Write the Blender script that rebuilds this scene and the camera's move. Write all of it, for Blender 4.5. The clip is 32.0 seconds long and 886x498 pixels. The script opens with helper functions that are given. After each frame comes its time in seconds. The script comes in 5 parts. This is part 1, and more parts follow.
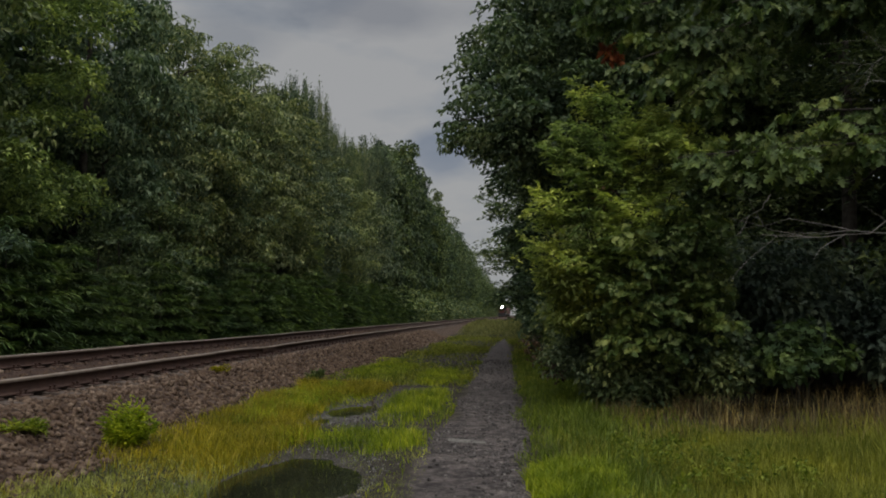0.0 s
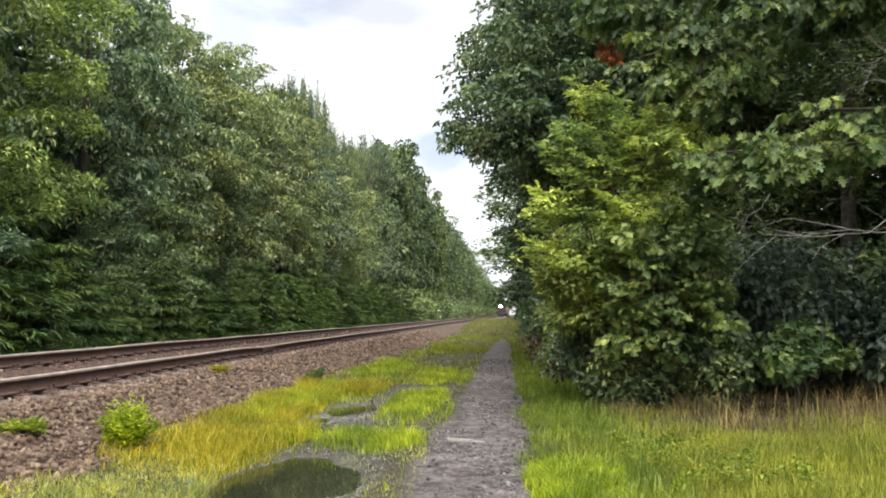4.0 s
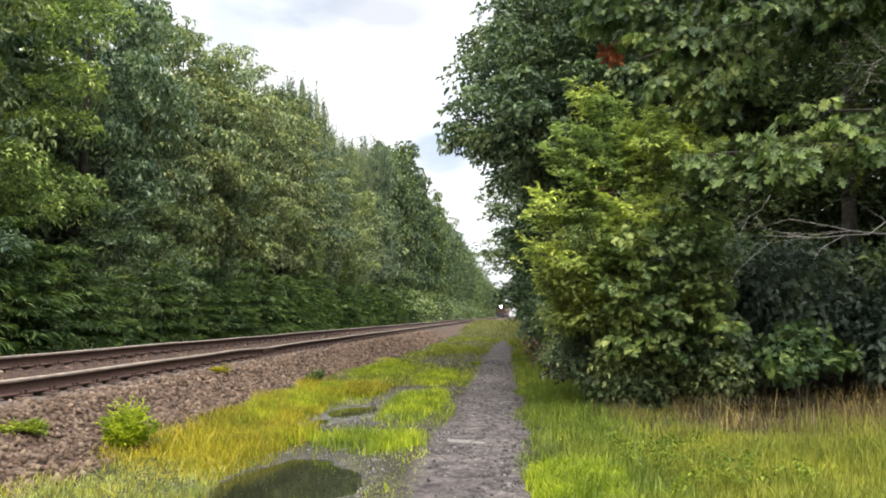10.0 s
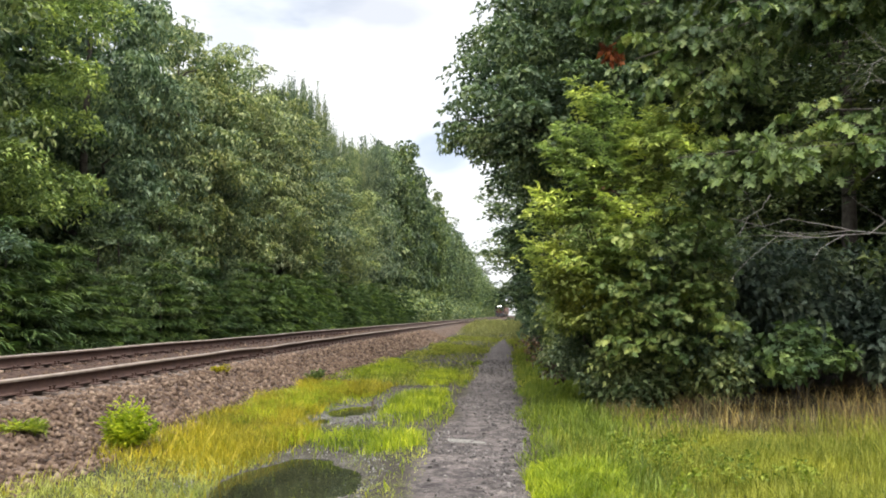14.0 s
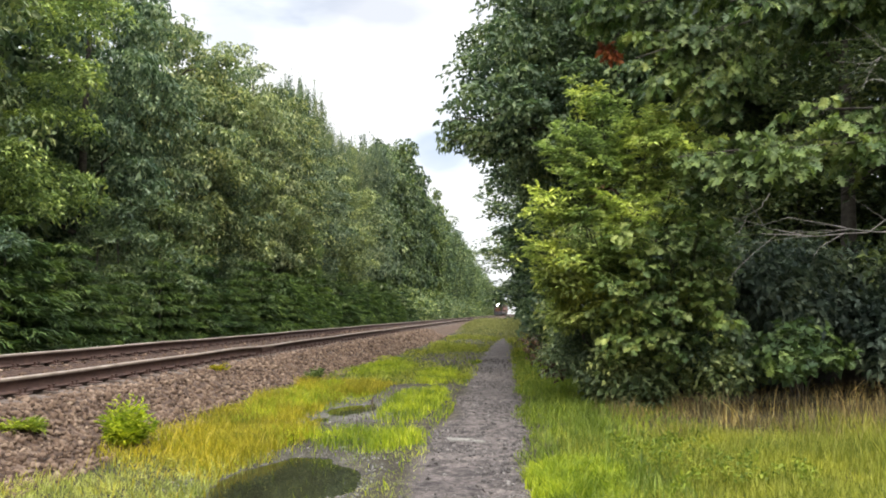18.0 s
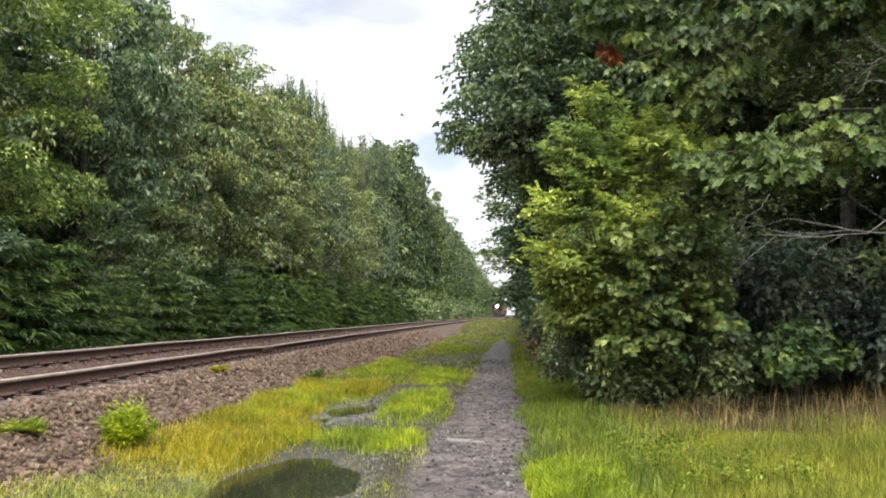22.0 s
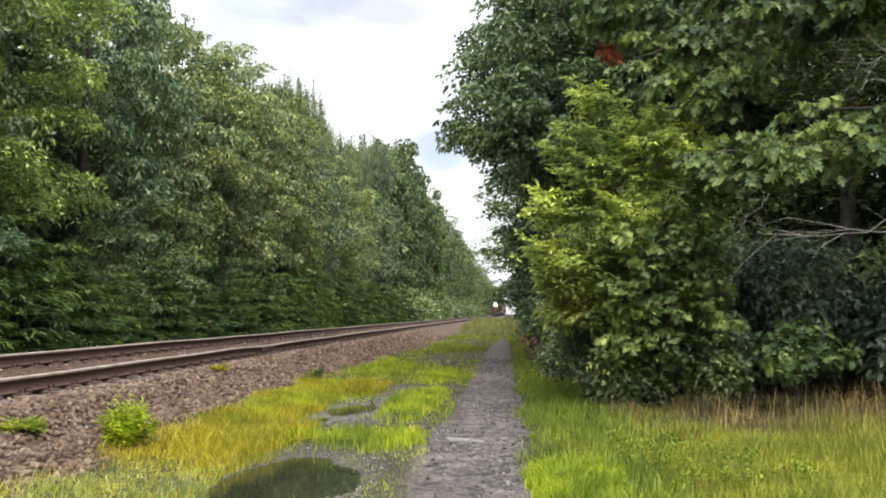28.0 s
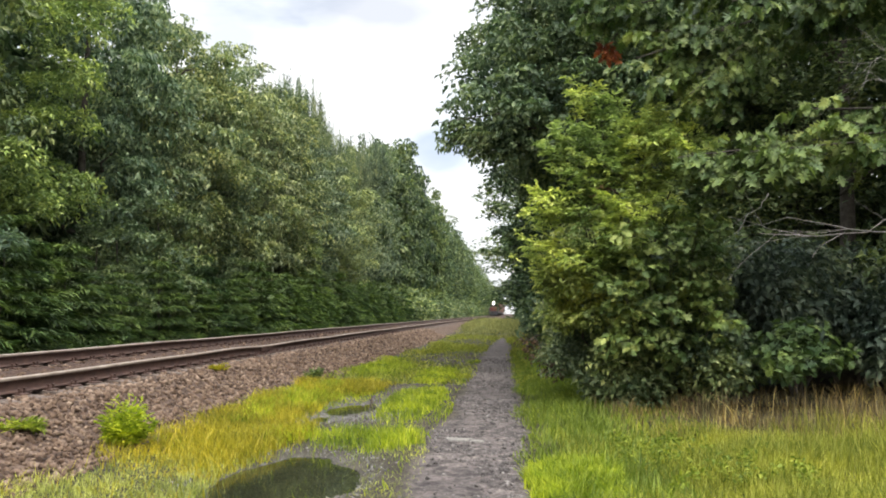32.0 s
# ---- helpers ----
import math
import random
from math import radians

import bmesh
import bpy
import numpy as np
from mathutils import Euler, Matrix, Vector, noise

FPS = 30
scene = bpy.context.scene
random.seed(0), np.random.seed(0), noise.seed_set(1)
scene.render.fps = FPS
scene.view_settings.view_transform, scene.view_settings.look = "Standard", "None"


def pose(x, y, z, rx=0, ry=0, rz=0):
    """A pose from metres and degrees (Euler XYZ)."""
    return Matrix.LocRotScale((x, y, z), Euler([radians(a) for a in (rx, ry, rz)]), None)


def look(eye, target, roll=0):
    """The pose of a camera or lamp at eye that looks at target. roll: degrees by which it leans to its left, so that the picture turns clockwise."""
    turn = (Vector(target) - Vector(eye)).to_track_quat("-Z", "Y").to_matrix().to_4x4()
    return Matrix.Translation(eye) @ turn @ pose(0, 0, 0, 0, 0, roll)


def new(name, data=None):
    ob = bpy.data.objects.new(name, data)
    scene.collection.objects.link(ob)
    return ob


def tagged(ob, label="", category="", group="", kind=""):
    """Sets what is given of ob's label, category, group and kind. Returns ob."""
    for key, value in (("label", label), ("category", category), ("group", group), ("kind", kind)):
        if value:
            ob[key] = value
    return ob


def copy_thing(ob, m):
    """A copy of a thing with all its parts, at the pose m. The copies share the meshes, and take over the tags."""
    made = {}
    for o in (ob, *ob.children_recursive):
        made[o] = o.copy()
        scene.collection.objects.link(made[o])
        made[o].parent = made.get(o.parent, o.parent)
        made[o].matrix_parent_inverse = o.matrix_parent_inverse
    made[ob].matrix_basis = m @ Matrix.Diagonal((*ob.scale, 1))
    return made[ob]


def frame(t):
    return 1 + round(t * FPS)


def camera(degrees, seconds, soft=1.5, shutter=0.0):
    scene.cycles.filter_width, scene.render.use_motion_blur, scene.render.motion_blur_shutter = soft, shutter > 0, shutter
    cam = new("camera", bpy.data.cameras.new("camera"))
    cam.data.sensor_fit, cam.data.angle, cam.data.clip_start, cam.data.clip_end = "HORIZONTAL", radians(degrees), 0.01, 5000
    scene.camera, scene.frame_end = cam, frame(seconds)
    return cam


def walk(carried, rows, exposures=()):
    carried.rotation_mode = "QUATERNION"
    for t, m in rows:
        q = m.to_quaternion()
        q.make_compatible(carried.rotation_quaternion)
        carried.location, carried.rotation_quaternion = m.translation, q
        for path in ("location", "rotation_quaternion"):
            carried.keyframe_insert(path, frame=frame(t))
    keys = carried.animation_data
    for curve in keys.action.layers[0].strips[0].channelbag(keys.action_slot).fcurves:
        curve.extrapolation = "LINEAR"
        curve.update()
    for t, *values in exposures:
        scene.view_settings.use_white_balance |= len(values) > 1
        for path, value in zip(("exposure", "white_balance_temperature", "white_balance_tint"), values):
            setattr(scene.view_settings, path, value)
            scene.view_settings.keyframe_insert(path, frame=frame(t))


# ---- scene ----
# The camera stands beside the footpath at eye height and looks along the track (+y); only the holding arm shakes.
cam = camera(58.0, 32.0, soft=1.88)
SHAKE = 0.0405
BASE = 0.77
EYE = (0.0, 0.0, 1.5)
walk(cam, [(t, pose(*EYE, 94.69 + dy * SHAKE, 0, 4.67 + dx * SHAKE)) for t, dx, dy in (
    (0, 0.2, 0.6), (0.5, 1.2, 1.9), (1, 1, 3.5), (1.5, -0.4, 1.7), (2, -0.4, 0.9), (2.5, -0.6, -0.4), (3, -1.3, -0.2), (3.5, -1.1, -0.8), 
    (5.5, 0, 1.3), (6, 0.2, 1.9), (6.5, 0.2, 0.6), (7, 0, 0), (7.5, 0, 1.1), (8, 0, 1.5), (8.5, 0, 1.3), (9, 0, 0), 
    (9.5, 0, 0.2), (10, 0, 1.5), (10.5, 0, 1.5), (11, 0.8, 1.5), (11.5, 0, 0), (12, 0, 0), (12.5, 0, 0.4), (13, 0, 0.9), 
    (13.5, 0, 1.5), (14, 0, 0.9), (14.5, 0, 0), (16.5, -1.3, -1.1), (17, -1.5, 0), (17.5, -1.5, -1.1), (18, -1.1, -1.5), (18.5, -1.5, -1.5), 
    (19, -1.5, -1.5), (19.5, -1.1, -1.5), (20, -0.6, 0), (20.5, -1.5, -1.3), (21, -1.5, -1.5), (21.5, -1.3, -1.1), (22, -1.5, 0), (22.5, -1.5, 0), 
    (23, -2.1, -1.5), (23.5, -1.5, -1.5), (24, -1.5, 0), (24.5, -1.3, 1.1), (25, -1.3, 1.5), (25.5, -1.5, 0.2), (27.5, -1.7, -1), (28, -1.5, -1.5), 
    (28.5, -1.5, -1.1), (29, -1.3, -0.2), (29.5, -1.7, -1), (30, -1.7, -1.5), (30.5, -1.7, -0.4), (31, -1.9, -1.5), (31.5, -1.9, -1.5), (32, -2.5, -1.7),
)], exposures=[(t, BASE + e) for t, e in ((0.0, -1.93), (0.25, -1.38), (0.5, -0.80), (0.75, -0.33), (1.0, 0.0), (32.0, 0.0))])

# ---- world: bright overcast sky with a soft high sun ----
SUN_EL, SUN_AZ = 56.0, 158.0
world = bpy.data.worlds.new("overcast_sky")
scene.world = world
world.use_nodes = True
wt = world.node_tree
wt.nodes.clear()


def node(tree, kind, **values):
    n = tree.nodes.new(kind)
    for key, value in values.items():
        if key in n.inputs:
            n.inputs[key].default_value = value
    return n


def ramp(tree, stops, fac=None):
    n = tree.nodes.new("ShaderNodeValToRGB")
    els = n.color_ramp.elements
    while len(els) < len(stops):
        els.new(0.5)
    for e, (p, c) in zip(els, stops):
        e.position, e.color = p, (*c, 1) if len(c) == 3 else c
    if fac is not None:
        tree.links.new(fac, n.inputs[0])
    return n


out = wt.nodes.new("ShaderNodeOutputWorld")
sky = wt.nodes.new("ShaderNodeTexSky")
sky.sky_type, sky.sun_disc = "NISHITA", False
sky.sun_elevation, sky.sun_rotation = radians(SUN_EL), radians(SUN_AZ)
sky.dust_density, sky.ozone_density = 3.0, 1.0
bg_sky = node(wt, "ShaderNodeBackground", Strength=0.08)
wt.links.new(sky.outputs[0], bg_sky.inputs[0])
tc = wt.nodes.new("ShaderNodeTexCoord")
mp = wt.nodes.new("ShaderNodeMapping")
mp.inputs["Location"].default_value = (0.35, 0.0, 0.12)
mp.inputs["Scale"].default_value = (2.2, 2.2, 6.0)
wt.links.new(tc.outputs["Generated"], mp.inputs[0])
cl = node(wt, "ShaderNodeTexNoise", Scale=1.6, Detail=5.0, Roughness=0.5)
wt.links.new(mp.outputs[0], cl.inputs["Vector"])
cr = ramp(wt, [(0.36, (0.60, 0.65, 0.73)), (0.46, (0.78, 0.81, 0.85)), (0.54, (0.92, 0.92, 0.92))], cl.outputs["Fac"])
bg_cl = node(wt, "ShaderNodeBackground", Strength=0.95)
# three greyer cloud bellies over the track
colour = cr.outputs[0]
for d0, stretch, tone in (((-0.139, 0.922, 0.362), (7.0, 7.0, 24.0), (0.68, 0.70, 0.75)), ((-0.086, 0.977, 0.197), (16.0, 16.0, 22.0), (0.66, 0.72, 0.83)), ((-0.319, 0.893, 0.319), (10.0, 10.0, 22.0), (0.74, 0.77, 0.82))):
    mv = wt.nodes.new("ShaderNodeMapping")
    mv.inputs["Scale"].default_value = stretch
    mv.inputs["Location"].default_value = tuple(-a * b for a, b in zip(d0, stretch))
    wt.links.new(tc.outputs["Generated"], mv.inputs[0])
    ln_ = wt.nodes.new("ShaderNodeVectorMath")
    ln_.operation = "LENGTH"
    wt.links.new(mv.outputs[0], ln_.inputs[0])
    wob = wt.nodes.new("ShaderNodeMath")
    wob.operation = "MULTIPLY_ADD"
    wob.inputs[1].default_value = 2.2
    wt.links.new(cl.outputs["Fac"], wob.inputs[0])
    wt.links.new(ln_.outputs["Value"], wob.inputs[2])
    belly = ramp(wt, [(0.0, tone), (0.55, tone), (1.0, (1, 1, 1))])
    half = wt.nodes.new("ShaderNodeMath")
    half.operation = "MULTIPLY_ADD"
    half.inputs[1].default_value, half.inputs[2].default_value = 0.85, -0.75
    wt.links.new(wob.outputs[0], half.inputs[0])
    wt.links.new(half.outputs[0], belly.inputs[0])
    mxn = wt.nodes.new("ShaderNodeMix")
    mxn.data_type, mxn.blend_type = "RGBA", "MULTIPLY"
    mxn.inputs[0].default_value = 1.0
    wt.links.new(colour, mxn.inputs[6])
    wt.links.new(belly.outputs[0], mxn.inputs[7])
    colour = mxn.outputs[2]
# an overcast sky is brighter overhead than near the horizon
sp = wt.nodes.new("ShaderNodeSeparateXYZ")
wt.links.new(tc.outputs["Generated"], sp.inputs[0])
up = wt.nodes.new("ShaderNodeMapRange")
up.inputs["From Min"].default_value, up.inputs["From Max"].default_value = 0.42, 0.72
up.inputs["To Min"].default_value, up.inputs["To Max"].default_value = 0.96, 4.2
wt.links.new(sp.outputs["Z"], up.inputs[0])
wt.links.new(up.outputs[0], bg_cl.inputs["Strength"])
wt.links.new(colour, bg_cl.inputs[0])
add = node(wt, "ShaderNodeMixShader", Fac=0.82)
wt.links.new(bg_sky.outputs[0], add.inputs[1])
wt.links.new(bg_cl.outputs[0], add.inputs[2])
wt.links.new(add.outputs[0], out.inputs[0])

sun = new("sun", bpy.data.lights.new("sun", "SUN"))
sun.data.energy, sun.data.angle, sun.data.color = 1.9, radians(24), (1.0, 0.96, 0.90)
az = radians(SUN_AZ)
sun.matrix_world = look((math.sin(az) * 60, math.cos(az) * 60, 60 * math.tan(radians(SUN_EL))), (0, 0, 0))


# ---- materials ----
def material(name, rough=0.7, spec=0.4):
    m = bpy.data.materials.new(name)
    m.use_nodes = True
    t = m.node_tree
    b = t.nodes["Principled BSDF"]
    b.inputs["Roughness"].default_value = rough
    b.inputs["Specular IOR Level"].default_value = spec
    return m, t, b


def noise_fac(t, scale, detail=4.0, rough=0.55, coords="Object"):
    c = t.nodes.new("ShaderNodeTexCoord")
    n = node(t, "ShaderNodeTexNoise", Scale=scale, Detail=detail, Roughness=rough)
    t.links.new(c.outputs[coords], n.inputs["Vector"])
    return n.outputs["Fac"]


def mixed(t, fac, a, b, kind="MIX"):
    n = t.nodes.new("ShaderNodeMix")
    n.data_type, n.blend_type = "RGBA", kind
    for value, sock in ((fac, n.inputs[0]), (a, n.inputs[6]), (b, n.inputs[7])):
        if isinstance(value, (int, float)):
            sock.default_value = value
        elif isinstance(value, tuple):
            sock.default_value = (*value, 1)
        else:
            t.links.new(value, sock)
    return n.outputs[2]


def bump(t, b, fac, strength, distance):
    n = node(t, "ShaderNodeBump", Strength=strength, Distance=distance)
    t.links.new(fac, n.inputs["Height"])
    t.links.new(n.outputs[0], b.inputs["Normal"])


def leaf_material(name, dark, mid, light, through_share=0.28, rough=0.5, patch=1.1, patchy=1.0):
    """Leaves: colour varies from leaf to leaf, from branch to branch (imitating shaded gaps and lit tufts) and from
    tree to tree; light shines through a little.
    """
    m, t, b = material(name, rough, 0.2)
    geo = t.nodes.new("ShaderNodeNewGeometry")
    r = ramp(t, [(0.0, dark), (0.45, mid), (0.9, light), (1.0, tuple(min(1, c * 1.5) for c in light))], geo.outputs["Random Per Island"])
    # noise patches paint dark gaps and bright tufts into the leaf colour
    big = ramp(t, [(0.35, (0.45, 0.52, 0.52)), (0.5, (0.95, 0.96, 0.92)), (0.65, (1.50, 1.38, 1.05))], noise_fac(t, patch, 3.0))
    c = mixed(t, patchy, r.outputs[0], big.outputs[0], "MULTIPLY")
    oi = t.nodes.new("ShaderNodeObjectInfo")
    tree_tone = ramp(t, [(0.0, (0.68, 0.76, 0.84)), (0.5, (1.04, 1.0, 0.98)), (1.0, (1.22, 1.20, 0.95))], oi.outputs["Random"])
    c = mixed(t, 1.0, c, tree_tone.outputs[0], "MULTIPLY")
    t.links.new(c, b.inputs["Base Color"])
    tr = t.nodes.new("ShaderNodeBsdfTranslucent")
    bright = mixed(t, 1.0, c, (1.14, 1.25, 0.80), "MULTIPLY")
    t.links.new(bright, tr.inputs[0])
    mx = node(t, "ShaderNodeMixShader", Fac=through_share)
    t.links.new(b.outputs[0], mx.inputs[1])
    t.links.new(tr.outputs[0], mx.inputs[2])
    t.links.new(mx.outputs[0], t.nodes["Material Output"].inputs[0])
    return m


def plain_material(name, stops, scale, rough=0.8, spec=0.3, metal=0.0, bump_at=None):
    m, t, b = material(name, rough, spec)
    f = noise_fac(t, scale, 6.0)
    t.links.new(ramp(t, stops, f).outputs[0], b.inputs["Base Color"])
    b.inputs["Metallic"].default_value = metal
    if bump_at:
        bump(t, b, noise_fac(t, bump_at[0], 5.0), bump_at[1], bump_at[2])
    return m


def island_material(name, stops, rough=0.85, bump_at=(60, 0.5, 0.01)):
    m, t, b = material(name, rough, 0.3)
    geo = t.nodes.new("ShaderNodeNewGeometry")
    oi = t.nodes.new("ShaderNodeObjectInfo")
    sm = t.nodes.new("ShaderNodeMath")
    sm.operation = "ADD"
    t.links.new(geo.outputs["Random Per Island"], sm.inputs[0])
    t.links.new(oi.outputs["Random"], sm.inputs[1])
    fr = t.nodes.new("ShaderNodeMath")
    fr.operation = "FRACT"
    t.links.new(sm.outputs[0], fr.inputs[0])
    grain = ramp(t, [(0.3, (0.75, 0.75, 0.75)), (0.7, (1.15, 1.15, 1.15))], noise_fac(t, bump_at[0], 4.0))
    t.links.new(mixed(t, 1.0, ramp(t, stops, fr.outputs[0]).outputs[0], grain.outputs[0], "MULTIPLY"), b.inputs["Base Color"])
    bump(t, b, noise_fac(t, bump_at[0] * 2, 4.0), bump_at[1], bump_at[2])
    return m


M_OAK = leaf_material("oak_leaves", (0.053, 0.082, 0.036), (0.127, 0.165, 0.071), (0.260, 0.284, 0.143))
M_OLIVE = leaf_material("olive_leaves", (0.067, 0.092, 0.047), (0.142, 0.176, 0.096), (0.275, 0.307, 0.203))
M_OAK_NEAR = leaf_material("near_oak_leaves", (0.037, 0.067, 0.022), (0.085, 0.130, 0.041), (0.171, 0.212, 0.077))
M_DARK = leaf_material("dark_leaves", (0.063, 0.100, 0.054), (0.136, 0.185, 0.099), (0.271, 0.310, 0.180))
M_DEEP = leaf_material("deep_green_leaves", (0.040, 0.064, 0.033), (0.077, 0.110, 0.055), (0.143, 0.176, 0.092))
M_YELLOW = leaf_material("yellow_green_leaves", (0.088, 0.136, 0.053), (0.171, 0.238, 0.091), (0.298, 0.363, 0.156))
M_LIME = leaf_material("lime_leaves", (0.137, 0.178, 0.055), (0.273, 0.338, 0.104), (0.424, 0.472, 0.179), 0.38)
# bluish skylit shade under the oak is put into this leaf colour
M_SHADE = leaf_material("shade_blue_leaves", (0.044, 0.068, 0.053), (0.088, 0.123, 0.092), (0.154, 0.189, 0.143))
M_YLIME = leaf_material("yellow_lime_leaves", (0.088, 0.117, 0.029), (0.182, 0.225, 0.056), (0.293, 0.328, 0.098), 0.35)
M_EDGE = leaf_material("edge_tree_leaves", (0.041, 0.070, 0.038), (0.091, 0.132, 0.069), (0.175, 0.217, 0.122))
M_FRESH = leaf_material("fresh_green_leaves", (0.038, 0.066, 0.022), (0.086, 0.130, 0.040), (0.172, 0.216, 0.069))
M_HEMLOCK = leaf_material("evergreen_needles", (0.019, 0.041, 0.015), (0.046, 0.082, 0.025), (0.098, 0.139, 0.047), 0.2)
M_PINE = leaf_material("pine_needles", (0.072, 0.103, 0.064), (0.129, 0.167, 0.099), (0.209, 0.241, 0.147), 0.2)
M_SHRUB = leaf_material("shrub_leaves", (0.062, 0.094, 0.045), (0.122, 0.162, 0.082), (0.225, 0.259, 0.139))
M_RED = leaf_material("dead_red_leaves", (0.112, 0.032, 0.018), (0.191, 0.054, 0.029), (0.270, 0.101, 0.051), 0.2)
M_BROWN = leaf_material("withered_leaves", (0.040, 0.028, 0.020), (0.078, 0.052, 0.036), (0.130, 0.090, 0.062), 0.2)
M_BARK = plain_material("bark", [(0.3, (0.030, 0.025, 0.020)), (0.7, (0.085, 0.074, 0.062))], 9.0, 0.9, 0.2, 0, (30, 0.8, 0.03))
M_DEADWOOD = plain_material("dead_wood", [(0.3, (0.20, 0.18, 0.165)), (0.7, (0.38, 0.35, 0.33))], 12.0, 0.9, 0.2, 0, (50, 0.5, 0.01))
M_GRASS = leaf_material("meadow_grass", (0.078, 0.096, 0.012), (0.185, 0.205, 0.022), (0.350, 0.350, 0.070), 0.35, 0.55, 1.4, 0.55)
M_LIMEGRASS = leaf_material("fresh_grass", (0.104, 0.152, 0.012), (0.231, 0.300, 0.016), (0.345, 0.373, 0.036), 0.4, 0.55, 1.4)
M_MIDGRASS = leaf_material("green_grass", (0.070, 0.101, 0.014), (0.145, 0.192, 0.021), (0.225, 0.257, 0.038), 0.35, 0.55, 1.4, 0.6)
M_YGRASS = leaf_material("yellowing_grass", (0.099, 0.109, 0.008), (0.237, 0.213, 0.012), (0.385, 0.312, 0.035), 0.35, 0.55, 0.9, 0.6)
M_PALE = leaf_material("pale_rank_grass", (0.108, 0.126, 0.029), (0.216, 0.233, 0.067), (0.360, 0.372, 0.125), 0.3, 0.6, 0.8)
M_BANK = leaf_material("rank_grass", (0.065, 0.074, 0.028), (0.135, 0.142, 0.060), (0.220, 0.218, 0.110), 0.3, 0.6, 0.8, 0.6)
M_DRY = leaf_material("dry_grass", (0.075, 0.050, 0.022), (0.165, 0.118, 0.050), (0.300, 0.245, 0.110), 0.25, 0.7, 1.2)
M_STONE = island_material("ballast_stone", [(0.0, (0.030, 0.016, 0.009)), (0.3, (0.082, 0.050, 0.031)), (0.75, (0.128, 0.083, 0.054)), (1.0, (0.205, 0.146, 0.102))])
M_PEBBLE = island_material("path_pebbles", [(0.0, (0.036, 0.031, 0.029)), (0.5, (0.095, 0.083, 0.078)), (0.85, (0.145, 0.128, 0.117)), (1.0, (0.20, 0.18, 0.165))])
M_RUST = plain_material("rusty_steel", [(0.25, (0.025, 0.011, 0.008)), (0.55, (0.050, 0.024, 0.016)), (0.8, (0.082, 0.044, 0.031))], 7.0, 0.8, 0.4, 0.15, (70, 0.4, 0.004))
M_RAILTOP = plain_material("worn_rail_head", [(0.3, (0.18, 0.14, 0.11)), (0.7, (0.33, 0.27, 0.225))], 5.0, 0.55, 0.4, 0.1, (90, 0.1, 0.002))
M_CRIB = plain_material("stained_ballast", [(0.3, (0.020, 0.011, 0.008)), (0.5, (0.047, 0.027, 0.019)), (0.7, (0.085, 0.053, 0.038))], 11.0, 0.95, 0.2, 0, (20, 1.0, 0.05))
M_TIE = plain_material("creosoted_wood", [(0.3, (0.045, 0.034, 0.028)), (0.7, (0.12, 0.092, 0.075))], 8.0, 0.9, 0.2, 0, (25, 0.7, 0.02))
M_BALLAST = plain_material("ballast_bed", [(0.32, (0.026, 0.016, 0.011)), (0.5, (0.074, 0.048, 0.034)), (0.66, (0.132, 0.092, 0.067))], 9.0, 0.95, 0.2, 0, (22, 1.0, 0.05))

# ground: soil, gravel path and wet mud by the masks of the sheet
M_GROUND, gt, gb = material("soil_and_gravel", 0.9, 0.25)
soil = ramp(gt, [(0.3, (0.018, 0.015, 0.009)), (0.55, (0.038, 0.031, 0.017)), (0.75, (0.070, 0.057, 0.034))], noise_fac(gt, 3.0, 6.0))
grav = ramp(gt, [(0.32, (0.036, 0.031, 0.029)), (0.50, (0.088, 0.076, 0.071)), (0.62, (0.135, 0.118, 0.110)), (0.76, (0.25, 0.225, 0.21))], noise_fac(gt, 16.0, 8.0, 0.75))
wear = ramp(gt, [(0.35, (0.72, 0.70, 0.70)), (0.65, (1.2, 1.18, 1.15))], noise_fac(gt, 1.1, 4.0))
grav_c = mixed(gt, 1.0, grav.outputs[0], wear.outputs[0], "MULTIPLY")
lumpy = ramp(gt, [(0.38, (0.42, 0.40, 0.40)), (0.5, (0.95, 0.94, 0.94)), (0.64, (1.55, 1.50, 1.46))], noise_fac(gt, 5.0, 6.0, 0.68))
grav_c = mixed(gt, 1.0, grav_c, lumpy.outputs[0], "MULTIPLY")
at = gt.nodes.new("ShaderNodeAttribute")
at.attribute_name = "path"
aw = gt.nodes.new("ShaderNodeAttribute")
aw.attribute_name = "wet"
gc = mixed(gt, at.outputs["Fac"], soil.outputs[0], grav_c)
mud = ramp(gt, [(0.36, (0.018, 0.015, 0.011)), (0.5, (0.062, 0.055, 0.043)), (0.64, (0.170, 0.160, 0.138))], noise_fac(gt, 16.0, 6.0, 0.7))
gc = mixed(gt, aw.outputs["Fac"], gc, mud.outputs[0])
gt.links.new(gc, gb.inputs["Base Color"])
wetr = gt.nodes.new("ShaderNodeMapRange")
wetr.inputs["To Min"].default_value, wetr.inputs["To Max"].default_value = 0.95, 0.6
gt.links.new(aw.outputs["Fac"], wetr.inputs[0])
gt.links.new(wetr.outputs[0], gb.inputs["Roughness"])
bump(gt, gb, noise_fac(gt, 40.0, 6.0, 0.7), 0.9, 0.03)

M_WATER, wt2, wb = material("muddy_water", 0.02, 0.5)
wb.inputs["IOR"].default_value = 1.33
wt2.links.new(ramp(wt2, [(0.3, (0.009, 0.010, 0.006)), (0.7, (0.018, 0.018, 0.010))], noise_fac(wt2, 2.0)).outputs[0], wb.inputs["Base Color"])
bump(wt2, wb, noise_fac(wt2, 2.4, 2.0), 0.3, 0.012)


